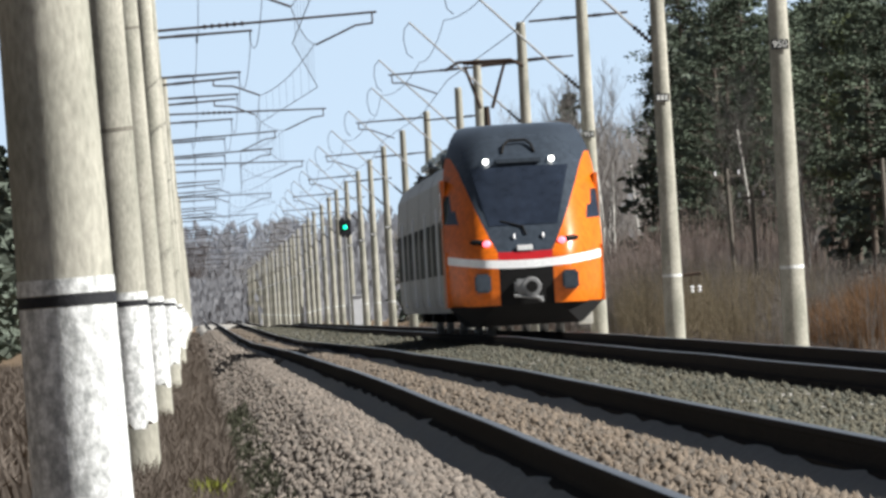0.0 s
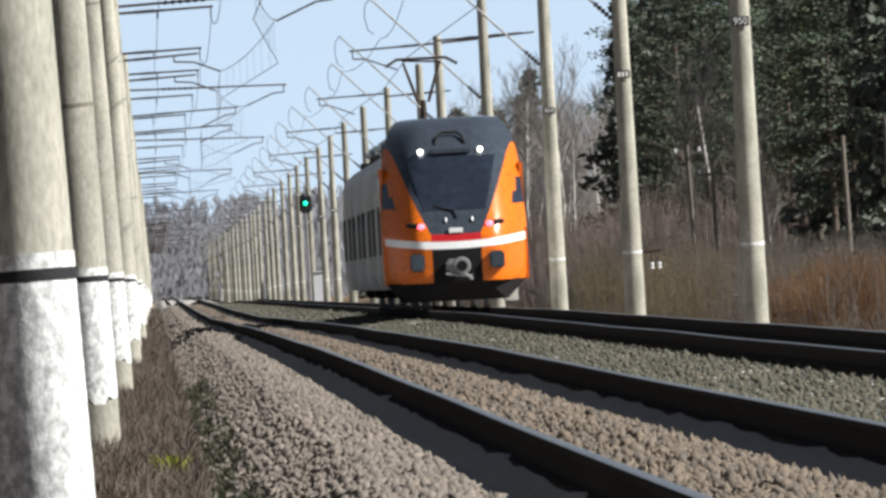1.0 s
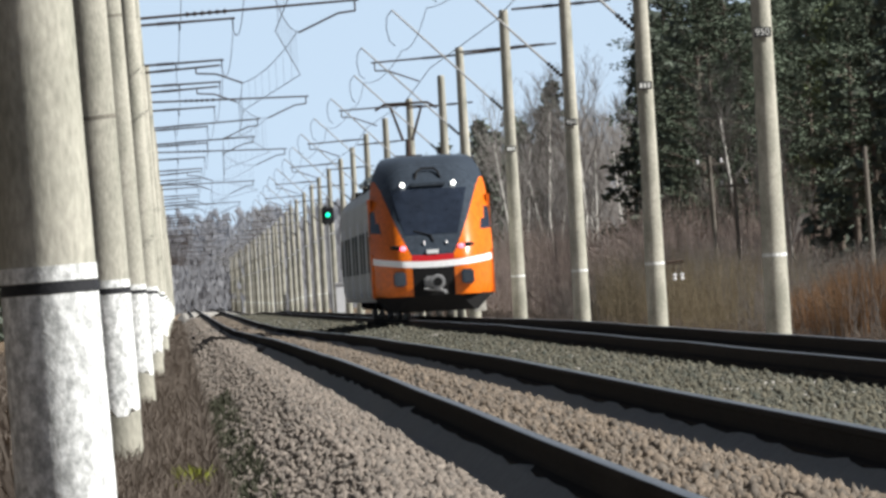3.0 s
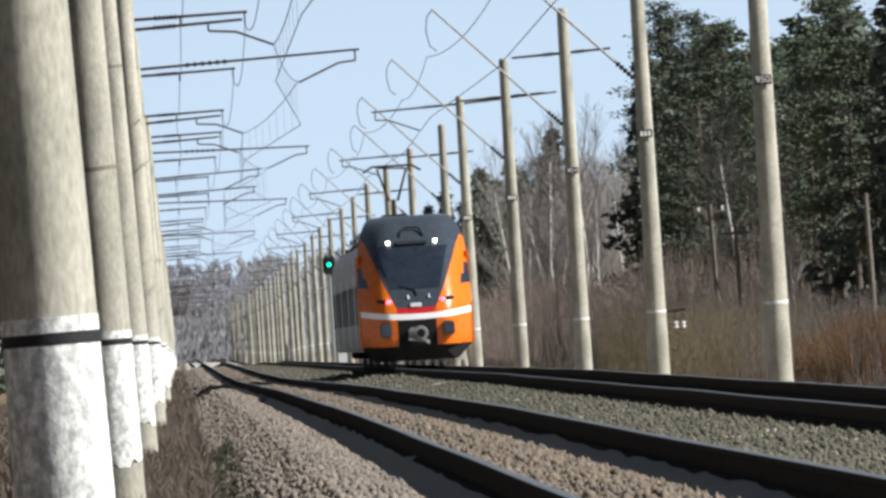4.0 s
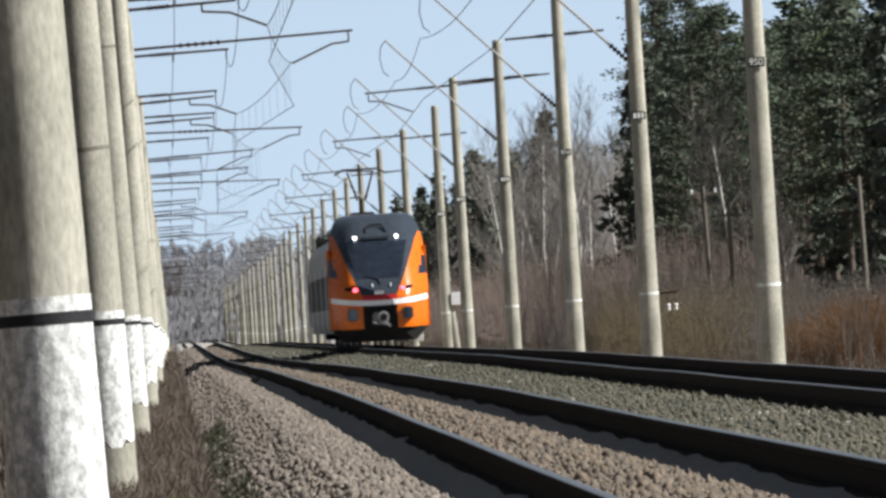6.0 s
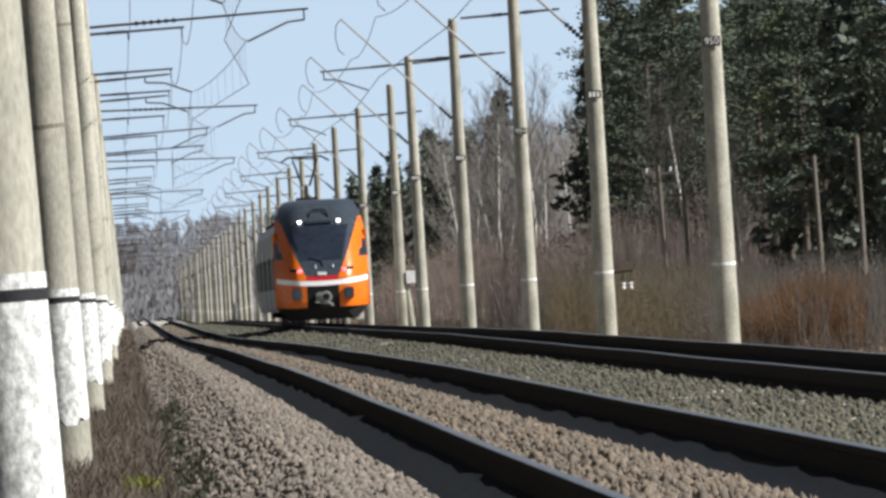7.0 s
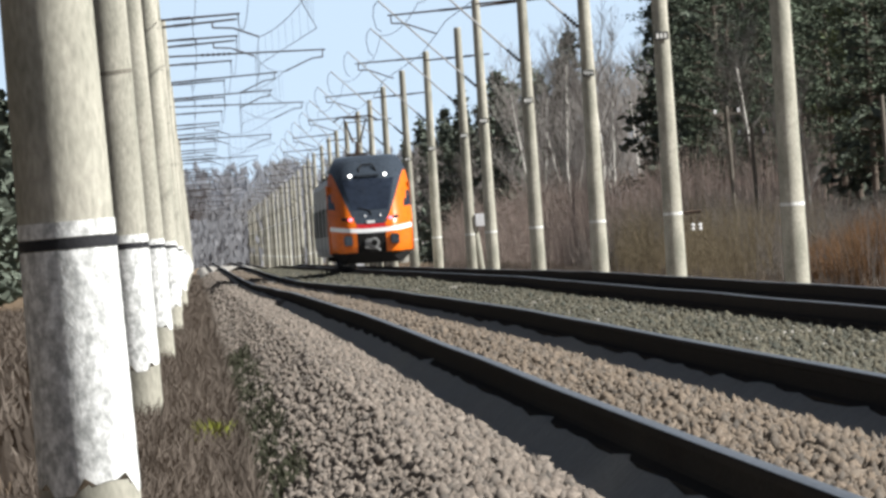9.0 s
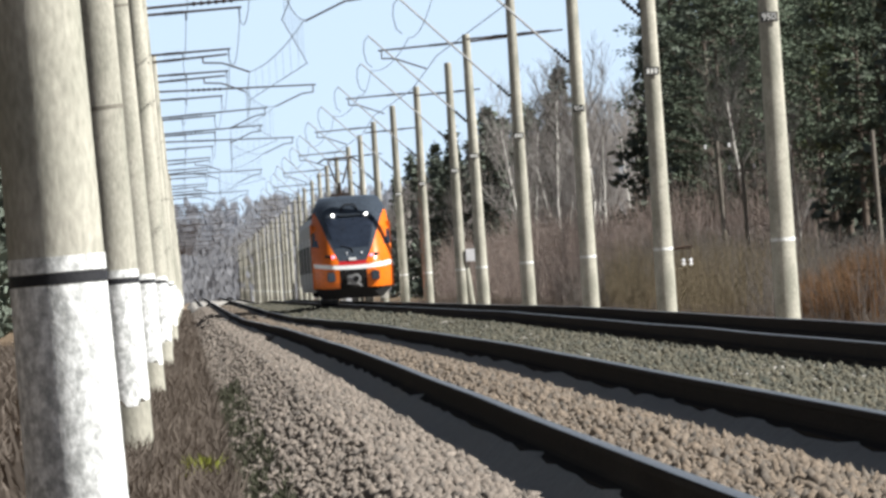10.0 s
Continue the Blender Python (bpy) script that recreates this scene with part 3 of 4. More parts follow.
    # plough and skirt under the cab
    V = [(-1.69, 0.80, 0.67), (1.69, 0.80, 0.67), (1.15, 0.5, 0.2), (-1.15, 0.5, 0.2), (-1.69, 4.5, 0.67), (1.69, 4.5, 0.67), (1.3, 4.5, 0.2), (-1.3, 4.5, 0.2), (-0.7, 0.15, 0.67), (0.7, 0.15, 0.67)]
    F = [(0, 3, 8), (8, 3, 2, 9), (9, 2, 1), (0, 8, 9, 1), (0, 4, 7, 3), (1, 2, 6, 5), (3, 7, 6, 2), (4, 5, 6, 7)]
    put("snow_plough", mesh_of("snow_plough", V, F, UNDER), ob, "black snow plough")
    # badge on the mask and wiper
    part("badge", box(bmesh.new(), -0.17, 0.05, 1.85, 0.17, 0.12, 1.97, 0.01), STRIPE, ob, "pale fleet number bars")
    bm = bars(bmesh.new(), [(0.05, 0.28, 2.2), (-0.02, 0.40, 2.38), (-0.5, 0.52, 2.52)], 0.022)
    part("wiper", bm, UNDER, ob)
    part("hatch", bars(bmesh.new(), [(-0.36, 1.84, 4.03), (-0.30, 2.0, 4.22), (-0.18, 2.1, 4.31), (0.18, 2.1, 4.31), (0.30, 2.0, 4.22), (0.36, 1.84, 4.03)], 0.03), UNDER, ob, "roof grab rail")
    # car bodies
    prof = [(-1.66, 0.55), (-1.74, 0.9), (-1.75, 1.5), (-1.75, 2.2), (-1.72, 3.0), (-1.69, 3.5), (-1.56, 3.78), (-1.3, 3.98), (-1.0, 4.1), (-0.5, 4.15)]
    prof = prof + [(-x, z) for x, z in reversed(prof)]
    k = len(prof)
    cuts = [3.2, 18.4, 37.0, 55.6, L]
    for c in range(4):
        y0, y1 = cuts[c] + (0.45 if c else 0), cuts[c + 1] - 0.45
        V = [(x, y, z) for y in (y0, y1) for x, z in prof]
        F = [(j, k + j, k + j + 1, j + 1) for j in range(k - 1)] + [tuple(range(k)), tuple(range(2 * k - 1, k - 1, -1)), (0, k - 1, 2 * k - 1, k)]
        car = put("car_body", mesh_of("car_body", V, F, CARGREY), ob, "silver grey car body")
        for s in (-1, 1):
            if c == 0:
                part("end_panel", box(bmesh.new(), s * 1.69, 1.22, 0.66, s * 1.753, y0 + 1.5, 1.9), ORANGE, car, "orange end panel")
                part("end_panel", box(bmesh.new(), s * 1.66, 2.3, 1.9, s * 1.751, y0 + 1.5, 3.5), ORANGE, car, "orange end panel")
            y = y0 + 1.8
            while y < y1 - 1.5:
                if abs(y + 0.6 - (y0 + (y1 - y0) * 0.45 + 0.7)) < 2.4:
                    y += 1.0
                    continue
                part("side_window", box(bmesh.new(), s * 1.66, y, 1.38, s * 1.765, y + 1.25, 2.62, 0.03), SIDEGLASS, car, "dark side window")
                y += 1.5 if int(y) % 3 else 2.6
            for yd in (y0 + (y1 - y0) * 0.45,):
                part("door", box(bmesh.new(), s * 1.66, yd, 0.7, s * 1.766, yd + 1.4, 2.95, 0.03), STRIPE, car, "pale passenger door")
        part("roof_box", box(bmesh.new(), -1.05, y0 + 2.5, 4.2, 1.05, y1 - 2.5, 4.6, 0.12), MASK, car, "grey roof equipment housing")
        if c:
            part("gangway", box(bmesh.new(), -1.4, y0 - 0.95, 0.7, 1.4, y0 + 0.02, 4.1), UNDER, ob, "black bellows")
    # bogies
    for yb in (3.4, 18.4, 37.0, 55.6, 71.0):
        bog = part("bogie", box(bmesh.new(), -1.2, yb - 1.7, 0.3, 1.2, yb + 1.7, 0.62, 0.05), UNDER, ob)
        for yw in (-1.25, 1.25):
            for s in (-1, 1):
                bm = bmesh.new()
                rod(bm, (s * 0.69, yb + yw, 0.43), (s * 0.83, yb + yw, 0.43), 0.43, 0.43, 24)
                part("wheel", bm, METAL, bog)
    bm = box(bmesh.new(), 1.2, 4.9, 0.12, 1.55, 5.6, 0.62, 0.03)
    part("step_box", bm, CARGREY, ob, "light grey step box under the door")
    # pantograph
    y = 32.0
    pan = part("pantograph", rod(box(bmesh.new(), -0.45, y - 0.5, 4.7, 0.45, y + 0.6, 5.0, 0.04), (0, y, 4.9), (0, y, 5.5), 0.09, 0.07), RUST, ob, "raised dark pantograph")
    for q in (-1, 1):
        part("upper_arm", rod(bmesh.new(), (q * 0.14, y, 5.45), (q * 0.48, y + 0.05, 6.5), 0.045, 0.035), RUST, pan)
    for dy in (-0.2, 0.2):
        part("contact_strip", bars(bmesh.new(), [(-0.95, y + dy, 6.42), (-0.65, y + dy, 6.6), (0.65, y + dy, 6.6), (0.95, y + dy, 6.42)], 0.035), RUST, pan)
    part("head_frame", bars(bmesh.new(), [(-0.5, y - 0.2, 6.56), (-0.5, y + 0.2, 6.56), (0.5, y + 0.2, 6.5), (0.5, y - 0.2, 6.5)], 0.025), RUST, pan)
    return ob


emu = train()

# ---- trackside things ----
def signal(x, y):
    ob = empty("railway_signal", pose(x, y, fall(y)))
    tagged(ob, "slim mast signal showing a green light", "signal")
    bm = bmesh.new()
    rod(bm, (0, 0, -1.2), (0, 0, 6.6), 0.09, 0.08, 12)
    part("post", bm, METAL, ob)
    head = part("signal_head", box(bmesh.new(), -0.4, -0.12, 5.4, 0.4, 0.1, 6.65, 0.12), BLACKPAINT, ob, "black signal head")
    bm = bmesh.new()
    bmesh.ops.create_uvsphere(bm, u_segments=16, v_segments=10, radius=0.14, matrix=Matrix.Translation((0, -0.13, 6.05)))
    part("green_lens", bm, GREEN, head, "lit green lens", True)
    part("hood", box(bmesh.new(), -0.22, -0.42, 6.27, 0.22, -0.1, 6.30), BLACKPAINT, head)
    return ob


signal(10.2, 950)
cab = empty("relay_cabinet", pose(10.5, 925, fall(925) - 0.9))
tagged(cab, "white sheet-metal relay cabinet beside the track", "cabinet")
part("body", box(bmesh.new(), -0.33, -0.25, 0.1, 0.33, 0.25, 2.4, 0.02), WHITEBOX, cab)
part("plinth", box(bmesh.new(), -0.37, -0.3, -0.6, 0.37, 0.3, 0.1, 0.02), CONCRETE, cab)
part("roof", box(bmesh.new(), -0.38, -0.32, 2.4, 0.38, 0.3, 2.47, 0.02), WHITEBOX, cab)


def bond_cable(y, xs, zs, r):
    """A thick dark strip lying across the ballast."""
    pts = [(x, y + 0.5 * math.sin(4 * x), z + fall(y) + dip(x, y)) for x, z in zip(xs, zs)]
    ob = put("bond_cable", tubes("bond_cable", [(pts, r, r)], BLACKPAINT, 1.0, 8))
    return tagged(ob, "thick black strip laid across the ballast", "cable")


bond_cable(583, (0.55, 0.75, 1.0, 1.25, 1.5, 1.78), (-0.47, -0.36, -0.22, -0.19, -0.2, -0.2), 0.055)
bond_cable(581, (2.0, 2.4, 2.66, 3.0, 3.3), (-0.2, -0.17, -0.15, -0.17, -0.2), 0.05)


def telegraph_pole(x, y, z, arms):
    ob = empty("telegraph_pole", pose(x, y, fall(y) - 1.5, 0, rng0.uniform(-1.5, 1.5), 0))
    tagged(ob, "thin weathered wooden telegraph pole with crossarms", "pole", "telegraph poles before the wood")
    part("post", rod(bmesh.new(), (0, 0, -0.3), (0, 0, z + 1.7), 0.11, 0.08, 10), POLEWOOD, ob)
    for i in range(arms):
        h = z + 1.35 - 0.45 * i
        arm = part("crossarm", box(bmesh.new(), -0.62, -0.05, h - 0.05, 0.62, 0.05, h + 0.05, 0.01), POLEWOOD, ob)
        for k in (-0.5, 0.5):
            part("insulator", insulator(bmesh.new(), (k, 0, h + 0.05), (k, 0, h + 0.25), 0.06, 2), WHITEBOX, arm, "white porcelain insulator")
    return ob


rng0 = random.Random(4)
telegraph_pole(23, 592, 4.4, 1)
telegraph_pole(23, 616, 5.5, 1)
telegraph_pole(23, 452, 4.66, 0)
telegraph_pole(23, 479, 4.4, 0)
for y, x in ((320, 9.3), (231, 9.3), (204, 9.35)):
    st = part("marker_stone", box(bmesh.new(), -0.1, -0.1, -0.7, 0.1, 0.1, 0.0, 0.03), WHITEWASH)
    st.matrix_basis = pose(x, y, -0.29 + fall(y), 3, 2, 20)
    tagged(st, "small whitewashed concrete marker stone beside the track", "marker stone", "marker stones")
# ---- trees ----
rng = np.random.default_rng(7)


def quads(centres, size, flat=0.5):
    """Small leaf clumps as crossed slivers, randomly turned."""
    k = len(centres)
    a = rng.normal(size=(k, 3))
    a[:, 2] *= flat
    a /= np.linalg.norm(a, axis=1)[:, None]
    b = np.cross(a, rng.normal(size=(k, 3)))
    b /= np.linalg.norm(b, axis=1)[:, None]
    s = size * rng.uniform(0.6, 1.3, (k, 1))
    c = np.asarray(centres)
    V = np.stack([c - a * s, c - b * s * 0.45, c + a * s, c + b * s * 0.45], 1).reshape(-1, 3)
    return V, np.arange(4 * k).reshape(-1, 4)


def pine(name, h, seed, many=15, size=0.125, mat=NEEDLES):
    r = np.random.default_rng(seed)
    ob = empty(name)
    lean = r.normal(size=2) * 0.3
    trunk = [(lean[0] * (z / h) ** 2, lean[1] * (z / h) ** 2, z) for z in np.linspace(-0.5, h * 0.96, 8)]
    lines = [(trunk, 0.24, 0.05)]
    cen = []
    for i in range(46):
        z = h * (0.28 + 0.7 * (i / 46) ** 0.8)
        top = (z / h - 0.28) / 0.72
        reach = h * 0.148 * (0.16 + 1.0 * min(1, 0.55 + top * 1.6) * (1 - top ** 1.6)) * r.uniform(0.55, 1.25)
        az = r.uniform(0, 6.28)
        a = np.array([lean[0] * (z / h) ** 2, lean[1] * (z / h) ** 2, z])
        e = a + np.array([math.cos(az) * reach, math.sin(az) * reach, reach * r.uniform(-0.05, 0.45)])
        lines.append(([a, (a + e) / 2 + [0, 0, -0.1], e], 0.07, 0.02))
        for q in range(9):
            t = r.uniform(0.35, 1.05)
            p = a + (e - a) * t + r.normal(size=3) * [0.34, 0.34, 0.12]
            cen.append(p + r.normal(size=(many, 3)) * [0.3, 0.3, 0.11])
    put("trunk", tubes("trunk", lines, PINEBARK, 1.0, 6), ob, "reddish brown trunk and limbs")
    V, F = quads(np.concatenate(cen), size, flat=0.35)
    put("crown", mesh_of("crown", V, F.tolist(), mat), ob, "dark green needles")
    return tagged(ob, "tall dark green pine at the edge of the wood", "tree", "trees of the wood edge")


def spruce(name, h, seed, full=1.0, size=0.36):
    r = np.random.default_rng(seed)
    ob = empty(name)
    lines = [([(0, 0, -0.5), (0, 0, h)], 0.2, 0.02)]
    cen = []
    for i in range(60):
        z = h * (0.06 + 0.92 * i / 60)
        reach = (h - z) * 0.21 * r.uniform(0.7, 1.2) + 0.25
        az = i * 2.4 + r.uniform(-0.4, 0.4)
        a = np.array([0, 0, z])
        e = a + np.array([math.cos(az) * reach, math.sin(az) * reach, -0.25 * reach])
        lines.append(([a, e], 0.05, 0.015))
        for q in range(int((5 + reach * 5) * full)):
            cen.append(a + (e - a) * r.uniform(0.15, 1.02) + r.normal(size=(3, 3)) * [0.22, 0.22, 0.2])
    put("trunk", tubes("trunk", lines, PINEBARK, 1.0, 5), ob, "brown trunk and limbs")
    V, F = quads(np.concatenate(cen), size, flat=0.7)
    put("crown", mesh_of("crown", V, F.tolist(), SPRUCEGREEN), ob, "dark spruce needles")
    return tagged(ob, "narrow dark green spruce at the edge of the wood", "tree", "trees of the wood edge")


def bare_tree(name, h, seed, bark):
    r = np.random.default_rng(seed)
    ob = empty(name)
    stem, twigs = [], []

    def grow(p, d, length, rad, depth):
        q = p + d * length * 0.5 + r.normal(size=3) * length * 0.03
        e = q + (d + r.normal(size=3) * 0.08) * length * 0.5
        (stem if depth == 0 else twigs).append(([p, q, e] if depth < 2 else [p, e], rad, rad * 0.6))
        if depth >= 3:
            return
        for i in range((20, 8, 6)[depth]):
            t = r.uniform(0.3, 1.0) if depth == 0 else r.uniform(0.25, 1.0)
            a = p + (e - p) * t
            az, el = r.uniform(0, 6.28), r.uniform(0.5, 1.15)
            nd = np.array([math.cos(az) * math.cos(el), math.sin(az) * math.cos(el), math.sin(el)])
            nd = nd * 0.75 + d * 0.45
            nd /= np.linalg.norm(nd)
            grow(a, nd, length * (0.30 if depth == 0 else 0.52) * r.uniform(0.7, 1.25) * (1.25 - 0.5 * t), max(0.011, rad * 0.30), depth + 1)
    grow(np.array([0, 0, -0.4]), np.array([0.02, 0.0, 1.0]), h * 0.93, 0.13, 0)
    put("trunk", tubes("trunk", stem, bark, 1.0, 6), ob, "pale trunk")
    put("crown", tubes("crown", twigs, TWIG, 1.0, 3), ob, "leafless grey-brown branches")
    return tagged(ob, "leafless birch with a pale trunk and fine branches", "tree", "trees of the wood edge")


PROTO = {"pine": [pine("pine_tree", h, i) for i, h in enumerate((18.5, 20, 17.5))],
         "back": [pine("pine_tree", h, 60 + i, 5, 0.27) for i, h in enumerate((19, 17))],
         "near": [spruce("spruce_tree", h, 80 + i, 0.45, 0.85) for i, h in enumerate((17, 15))],
         "spruce": [spruce("spruce_tree", h, 20 + i) for i, h in enumerate((17.5, 15))],
         "birch": [bare_tree("birch_tree", h, 40 + i, BIRCHBARK) for i, h in enumerate((17, 15, 13))]}
used = set()


def plant(kind, x, y, s):
    i = int(rng.integers(len(PROTO[kind])))
    src = PROTO[kind][i]
    m = pose(x, y, fall(y) - 1.2, 0, 0, rng.uniform(0, 360)) @ Matrix.Diagonal((s, s, s, 1))
    if (kind, i) not in used:
        used.add((kind, i))
        src.matrix_basis = m
        return
    keep = src.scale.copy()
    src.scale = (s, s, s)
    copy_thing(src, m.normalized())
    src.scale = keep


def pick(y):
    if y < 925:
        return ("pine", "pine", "pine", "pine", "spruce")[int(rng.integers(5))]
    if y < 1300:
        return "birch"
    if y < 1400 or 1570 < y < 1660:
        return "spruce"
    return ("birch", "birch", "spruce")[int(rng.integers(3))]


y = 540.0
while y < 2100:
    for row, x0 in enumerate((31, 35.5, 40.5)):
        if (row > 1 and y > 1500) or (row > 1 and y > 940):
            continue
        kind = pick(y)
        plant("back" if kind == "pine" and row else kind, x0 + rng.uniform(-1.6, 1.6), y + rng.uniform(-6, 6), rng.uniform(0.78, 1.0) * (0.92 if kind == "birch" and y < 1200 else 1.22 if kind == "spruce" and y > 1000 else 1.12 if 840 < y < 925 else 1.0))
    y += 12 if y < 930 else 24
bright = pine("pine_tree", 14, 99, 24, 0.11, LIGHTPINE)
bright.matrix_basis = pose(30.6, 655, fall(655) - 1.2)
tagged(bright, "younger yellowish green pine before the dark wood", "tree")

for i in range(3):
    plant("birch", rng.uniform(26, 29), rng.uniform(640, 740), rng.uniform(0.5, 0.72))

for x, y, k in ((27.2, 1035, 1.0), (27.6, 985, 0.9), (26.0, 1120, 0.9)):
    plant("birch", x, y, k)

# the wood on the near side stands farther from the rails
# all but its far end is out of view, added to block skylight
y = -60.0
while y < 1500:
    for x0 in (-15.5, -20.0):
        plant("near", x0 + rng.uniform(-1.5, 1.5), y + rng.uniform(-4, 4), rng.uniform(0.75, 1.05))
    y += 11 if y < 300 else 26


def brush(name, count, xs, ys, hs, mat, label, thick=0.018):
    lines = []
    for i in range(count):
        x, y = rng.uniform(*xs), rng.uniform(*ys)
        clump = 0.5 + 0.5 * noise.noise((x * 0.12, y * 0.03, hs[0]))
        h = rng.uniform(*hs) * (0.45 + 0.9 * clump)
        base = np.array([x, y, fall(y) - 1.5])
        d = rng.normal(size=2) * 0.12
        top = base + [d[0] * h, d[1] * h, h]
        lines.append(([base, (base + top) / 2 + [d[1] * 0.3, 0, 0], top], thick * 1.3, thick * 0.5))
        for q in range(2):
            a = base + (top - base) * rng.uniform(0.3, 0.8)
            e = a + np.array([rng.normal() * 0.22 * h * 0.5, rng.normal() * 0.1, h * rng.uniform(0.15, 0.35)])
            lines.append(([a, e], thick * 0.8, thick * 0.4))
    ob = put(name, tubes(name, lines, mat, 1.0, 3))
    return tagged(ob, label, "brush", kind="stuff")


brush("sapling_thicket", 10000, (22, 30), (670, 1300), (2.0, 6.3), BRUSHRED, "dense leafless reddish brown saplings before the wood", 0.016)
brush("willow_scrub", 5200, (18.2, 20.2), (396, 434), (0.6, 2.7), BRUSHORANGE, "low orange-brown willow scrub beside the line", 0.008)
brush("yellow_scrub", 5500, (17, 22), (470, 600), (0.8, 2.8), BRUSHYELLOW, "low yellowish scrub beside the line", 0.009)
brush("grey_scrub", 8000, (18, 26), (390, 700), (0.9, 3.2), SCRUB, "grey-brown leafless scrub before the pines", 0.009)
brush("dead_reeds", 6000, (12.5, 22), (260, 1200), (0.3, 0.95), GRASS, "pale dead grass and reeds beside the line", 0.012)

# far woods, their distance haze carried by the surface colour
def ridge(x, y):
    return fall(y) - 1 + 15.0 * max(0.0, min(1.0, (y - 2900) / 1100)) * (0.8 + 0.35 * noise.noise((x * 0.012, y * 0.002, 1.0)))


V, F, xs, ys = [], [], [-500 + 25 * i for i in range(41)], [2900, 3100, 3300, 3500, 3700, 3900, 4100, 4600]
V = [(x, y, ridge(x, y)) for y in ys for x in xs]
F = [(i * 41 + j, i * 41 + j + 1, i * 41 + j + 42, i * 41 + j + 41) for i in range(7) for j in range(40)]
tagged(put("backdrop", mesh_of("backdrop", V, F, HAZEWOOD, smooth=True)), "haze-tinted wooded hill far off across the line", "hill", kind="structure")
cen = []
for i in range(1500):
    y = rng.uniform(2200, 4000)
    x = rng.uniform(-70, 170)
    if abs(x - 5) < 7 and y < 2700:
        continue
    h = rng.uniform(9, 17)
    p = np.array([x, y, ridge(x, y)])
    k = 130
    c = rng.normal(size=(k, 3)) * [1.9, 1.9, 0]
    zz = rng.uniform(0.0, 1, k)
    c[:, :2] *= (1.2 - zz)[:, None]
    c[:, 2] = zz * h
    cen.append(p + c)
c = np.concatenate(cen)
k = len(c)
yaw = rng.normal(size=k) * 0.12
side = np.stack([np.cos(yaw), np.sin(yaw), np.zeros(k)], 1) * rng.uniform(0.12, 0.3, (k, 1))
rise = np.stack([rng.normal(size=k) * 0.15, np.zeros(k), np.ones(k)], 1) * rng.uniform(0.5, 1.2, (k, 1))
V, F = np.stack([c - rise, c + side, c + rise, c - side], 1).reshape(-1, 3), np.arange(4 * k).reshape(-1, 4)
tagged(put("far_woods", mesh_of("far_woods", V, F.tolist(), HAZEWOOD)), "haze-tinted distant leafless woods across the line", "woods", kind="stuff")

# ---- grass ----
def tufts(name, spots, hs, mat, label, width=0.012):
    V, F = [], []
    for x, y, z in spots:
        h = rng.uniform(*hs)
        a = rng.uniform(0, 6.28)
        w = width
        dx, dy = rng.normal() * 0.35 * h, rng.normal() * 0.35 * h
        b = len(V)
        V += [(x - w, y, z - 0.05), (x + w, y, z - 0.05), (x + dx * 0.4 + w * 0.7, y + dy * 0.4, z + h * 0.6), (x + dx * 0.4 - w * 0.7, y + dy * 0.4, z + h * 0.6), (x + dx, y + dy, z + h * rng.uniform(0.8, 1))]
        F += [(b, b + 1, b + 2, b + 3), (b + 3, b + 2, b + 4)]
    return tagged(put(name, mesh_of(name, V, F, mat)), label, "grass", kind="stuff")


def left_ground(x):
    return float(np.interp(x, [-60, -14, -5, -2.2, -1.0, -0.4, 0.1, 0.5], [-1.3, -1.3, -1.25, -0.95, -0.72, -0.66, -0.72, -0.6]))


spots = []
for i in range(42000):
    y = 55 + 500 * rng.uniform() ** 2.0
    x = rng.uniform(-1.3, 0.28)
    spots.append((x, y, left_ground(x) + fall(y)))
tufts("dry_grass", spots, (0.08, 0.32), GRASS, "matted dry brown grass along the foot of the bank", 0.006)

spots = []
for i in range(6000):
    y = 450 + 700 * rng.uniform()
    x = rng.uniform(-1.3, 0.28)
    spots.append((x, y, left_ground(x) + fall(y)))
tufts("far_dry_grass", spots, (0.15, 0.4), GRASS, "dry brown grass farther along the bank", 0.03)
spots = []
for i in range(16000):
    y = 110 + 500 * rng.uniform() ** 1.5
    x = -1.3 - 10 * rng.uniform()
    spots.append((x, y, left_ground(x) + fall(y)))
tufts("field_grass", spots, (0.2, 0.7), GRASS, "rough dead grass on the low ground beside the line", 0.02)

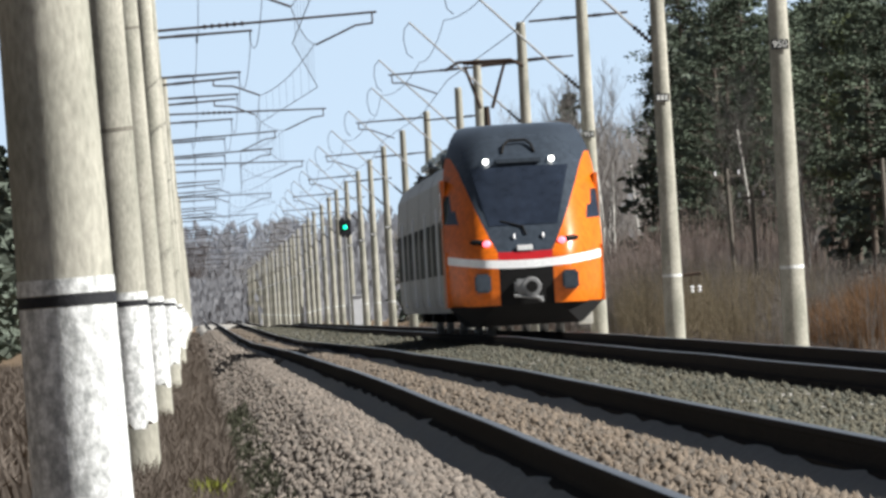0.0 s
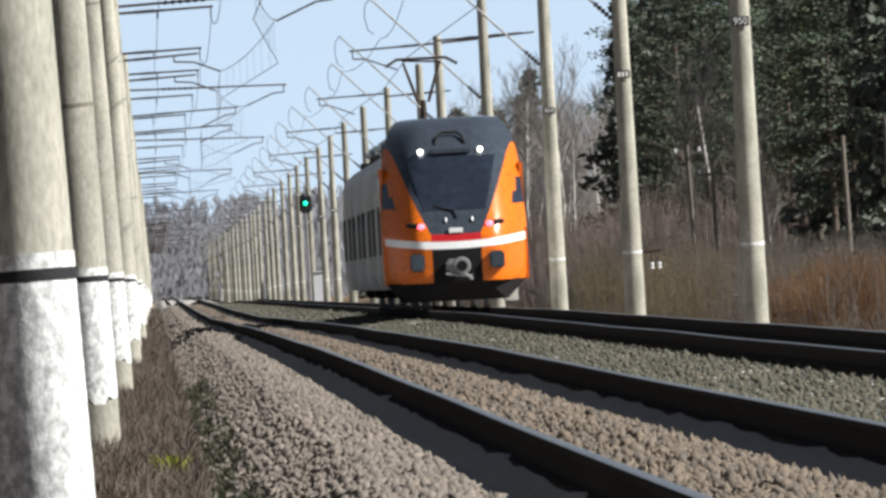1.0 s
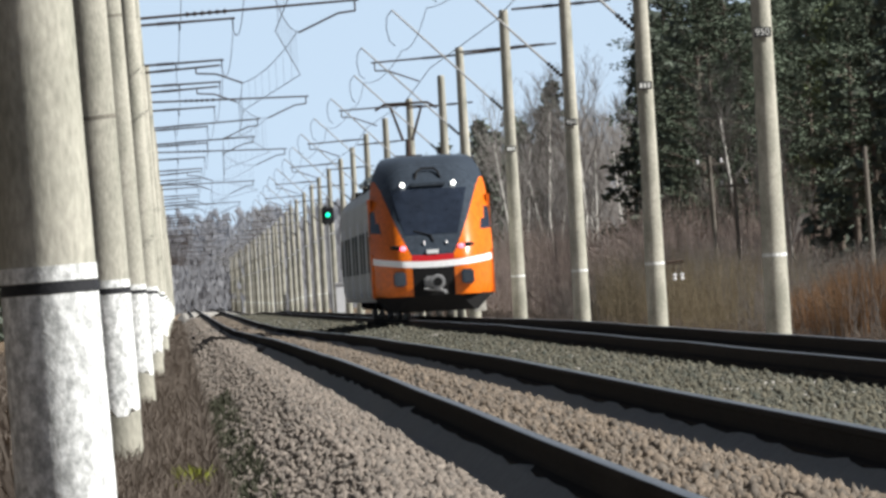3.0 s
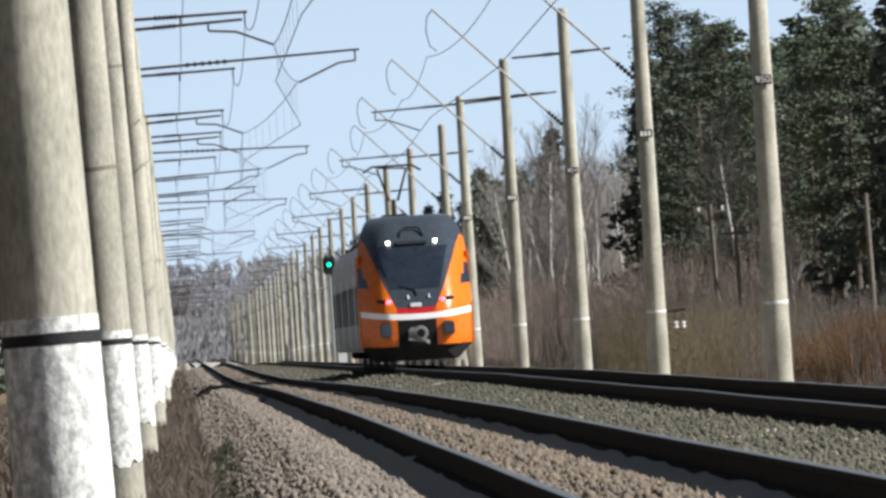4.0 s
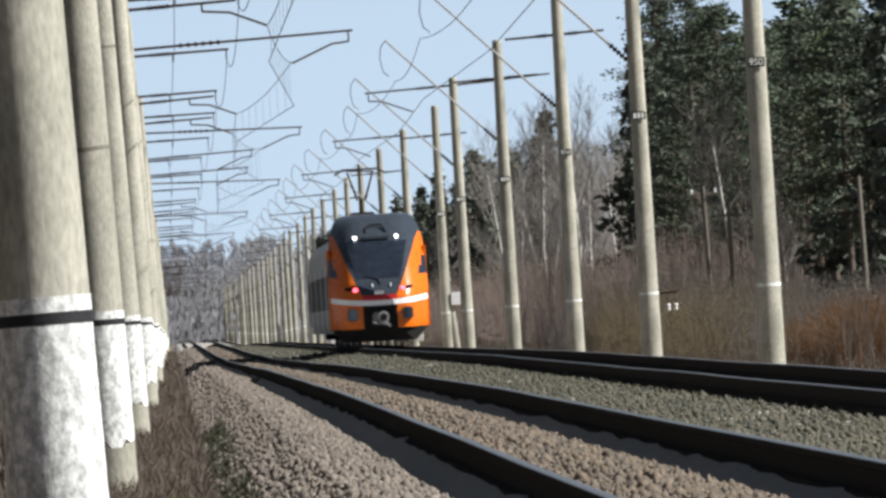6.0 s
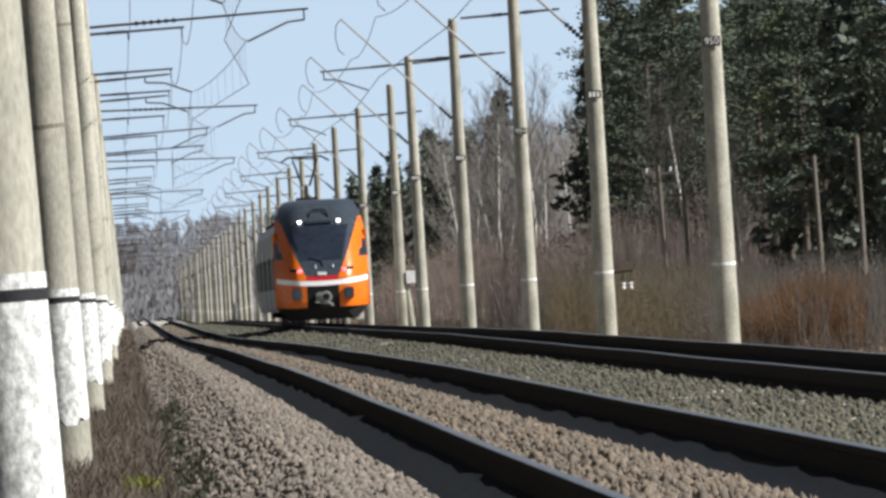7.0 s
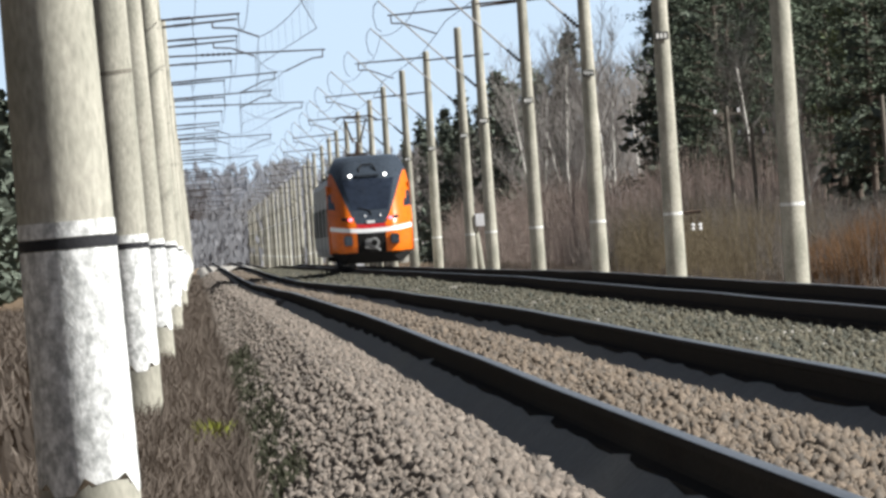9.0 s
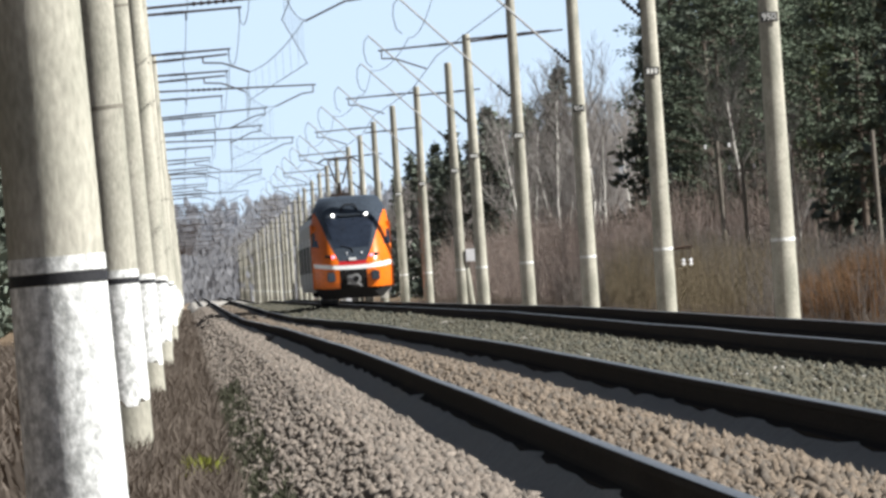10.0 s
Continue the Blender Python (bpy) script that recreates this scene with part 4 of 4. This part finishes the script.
# ---- ballast stones ----
def stones(name, count, xs, zs, ys, size, mat, label, power=2.0):
    """Loose crushed stones lying on the bed."""
    iv = np.concatenate([np.eye(3), -np.eye(3)])
    jf = np.array([(0, 1, 2), (1, 3, 2), (3, 4, 2), (4, 0, 2), (1, 0, 5), (3, 1, 5), (4, 3, 5), (0, 4, 5)])
    y = ys[0] + (ys[1] - ys[0]) * rng.uniform(size=count) ** power
    x = rng.uniform(xs[0], xs[-1], count)
    z = np.interp(x, xs, zs) + np.array([fall(v) + dip(u, v) for u, v in zip(x, y)])
    s = (size[0] + (size[1] - size[0]) * rng.uniform(size=(count, 1, 1)) ** 1.7) * rng.uniform(0.6, 1.25, (count, 1, 3))
    jit = 1.05 + 0.42 * rng.normal(size=(count, len(iv), 1)).clip(-1.1, 1.1)
    P = iv[None] * jit * s
    ang = rng.uniform(0, 6.28, count)
    c, n = np.cos(ang)[:, None], np.sin(ang)[:, None]
    tilt = (rng.normal(size=(count, 1)) * 0.4).clip(-0.6, 0.6)
    X, Y, Z = P[..., 0] * c - P[..., 1] * n, P[..., 0] * n + P[..., 1] * c, P[..., 2] + P[..., 0] * tilt
    P = np.stack([X + x[:, None], Y + y[:, None], Z + z[:, None] + rng.uniform(-0.012, 0.03, (count, 1))], -1).reshape(-1, 3)
    F = (jf[None] + (np.arange(count) * len(iv))[:, None, None]).reshape(-1, 3)
    me = bpy.data.meshes.new(name)
    me.vertices.add(len(P))
    me.vertices.foreach_set("co", P.ravel())
    me.loops.add(F.size)
    me.loops.foreach_set("vertex_index", F.ravel().astype(np.int32))
    me.polygons.add(len(F))
    me.polygons.foreach_set("loop_start", np.arange(0, F.size, 3, dtype=np.int32))
    me.materials.append(mat)
    me.update(calc_edges=True)
    return tagged(put(name, me), label, "ballast", kind="stuff")


stones("shoulder_ballast", 72000, (0.14, 0.35, 0.7, 1.02, 1.25, 1.54), (-0.78, -0.66, -0.44, -0.25, -0.24, -0.27), (58, 330), (0.009, 0.046), STONE, "sunlit brown crushed stone on the track shoulder", 1.9)
stones("crib_ballast", 42000, (2.0, 2.3, 2.66, 3.0, 3.1), (-0.29, -0.24, -0.20, -0.24, -0.26), (52, 320), (0.009, 0.044), STONECRIB, "brown crushed stone between the rails", 1.9)
stones("middle_ballast", 40000, (3.55, 4.1, 4.6, 5.3, 5.9, 6.5), (-0.29, -0.22, -0.30, -0.34, -0.36, -0.38), (70, 420), (0.010, 0.044), STONEGREY, "grey crushed stone between the two tracks", 1.8)
stones("far_shoulder_ballast", 9000, (0.2, 0.4, 0.7, 1.02, 1.25, 1.6, 1.8), (-0.75, -0.64, -0.44, -0.25, -0.24, -0.28, -0.29), (300, 1000), (0.03, 0.08), STONE, "brown crushed stone on the far track shoulder", 1.6)
stones("far_crib_ballast", 6000, (2.0, 2.3, 2.66, 3.0, 3.3), (-0.29, -0.24, -0.20, -0.24, -0.29), (300, 1000), (0.03, 0.07), STONECRIB, "brown crushed stone between the far rails", 1.6)
stones("far_middle_ballast", 7000, (3.55, 4.1, 4.6, 5.3, 5.9, 6.5), (-0.29, -0.22, -0.30, -0.34, -0.36, -0.38), (380, 1100), (0.03, 0.08), STONEGREY, "grey crushed stone between the far tracks", 1.6)

spots = [(0.05 + rng.normal() * 0.045, 113 + rng.normal() * 0.5, -0.74) for i in range(420)]
tufts("fresh_weeds", spots, (0.1, 0.3), SPROUT, "yellow-green spring weeds at the foot of the ballast", 0.012)
spots = [(rng.uniform(0.08, 0.62), 82 + 110 * rng.uniform() ** 1.3, 0) for i in range(14000)]
spots = [(x, y, float(np.interp(x, (0.1, 0.35, 0.7), (-0.78, -0.66, -0.44)))) for x, y, z in spots if noise.noise((x * 5, y * 0.3, 5)) > 0.7 * (x - 0.25) + rng.normal() * 0.25]
tufts("shoulder_weeds", spots, (0.04, 0.13), DARKWEED, "dark withered weeds in the foot of the ballast", 0.009)


# ---- what moves ----
def motions():
    """The train runs away along the second track at a steady pace."""
    rows = []
    for i in range(21):
        t = i * 0.5
        y = 322.0 + 31.4 * t
        rows.append((t, pose(TRACK2, y, LOW2 + fall(y), -0.05, 0, 0)))
    walk(emu, rows)


motions()
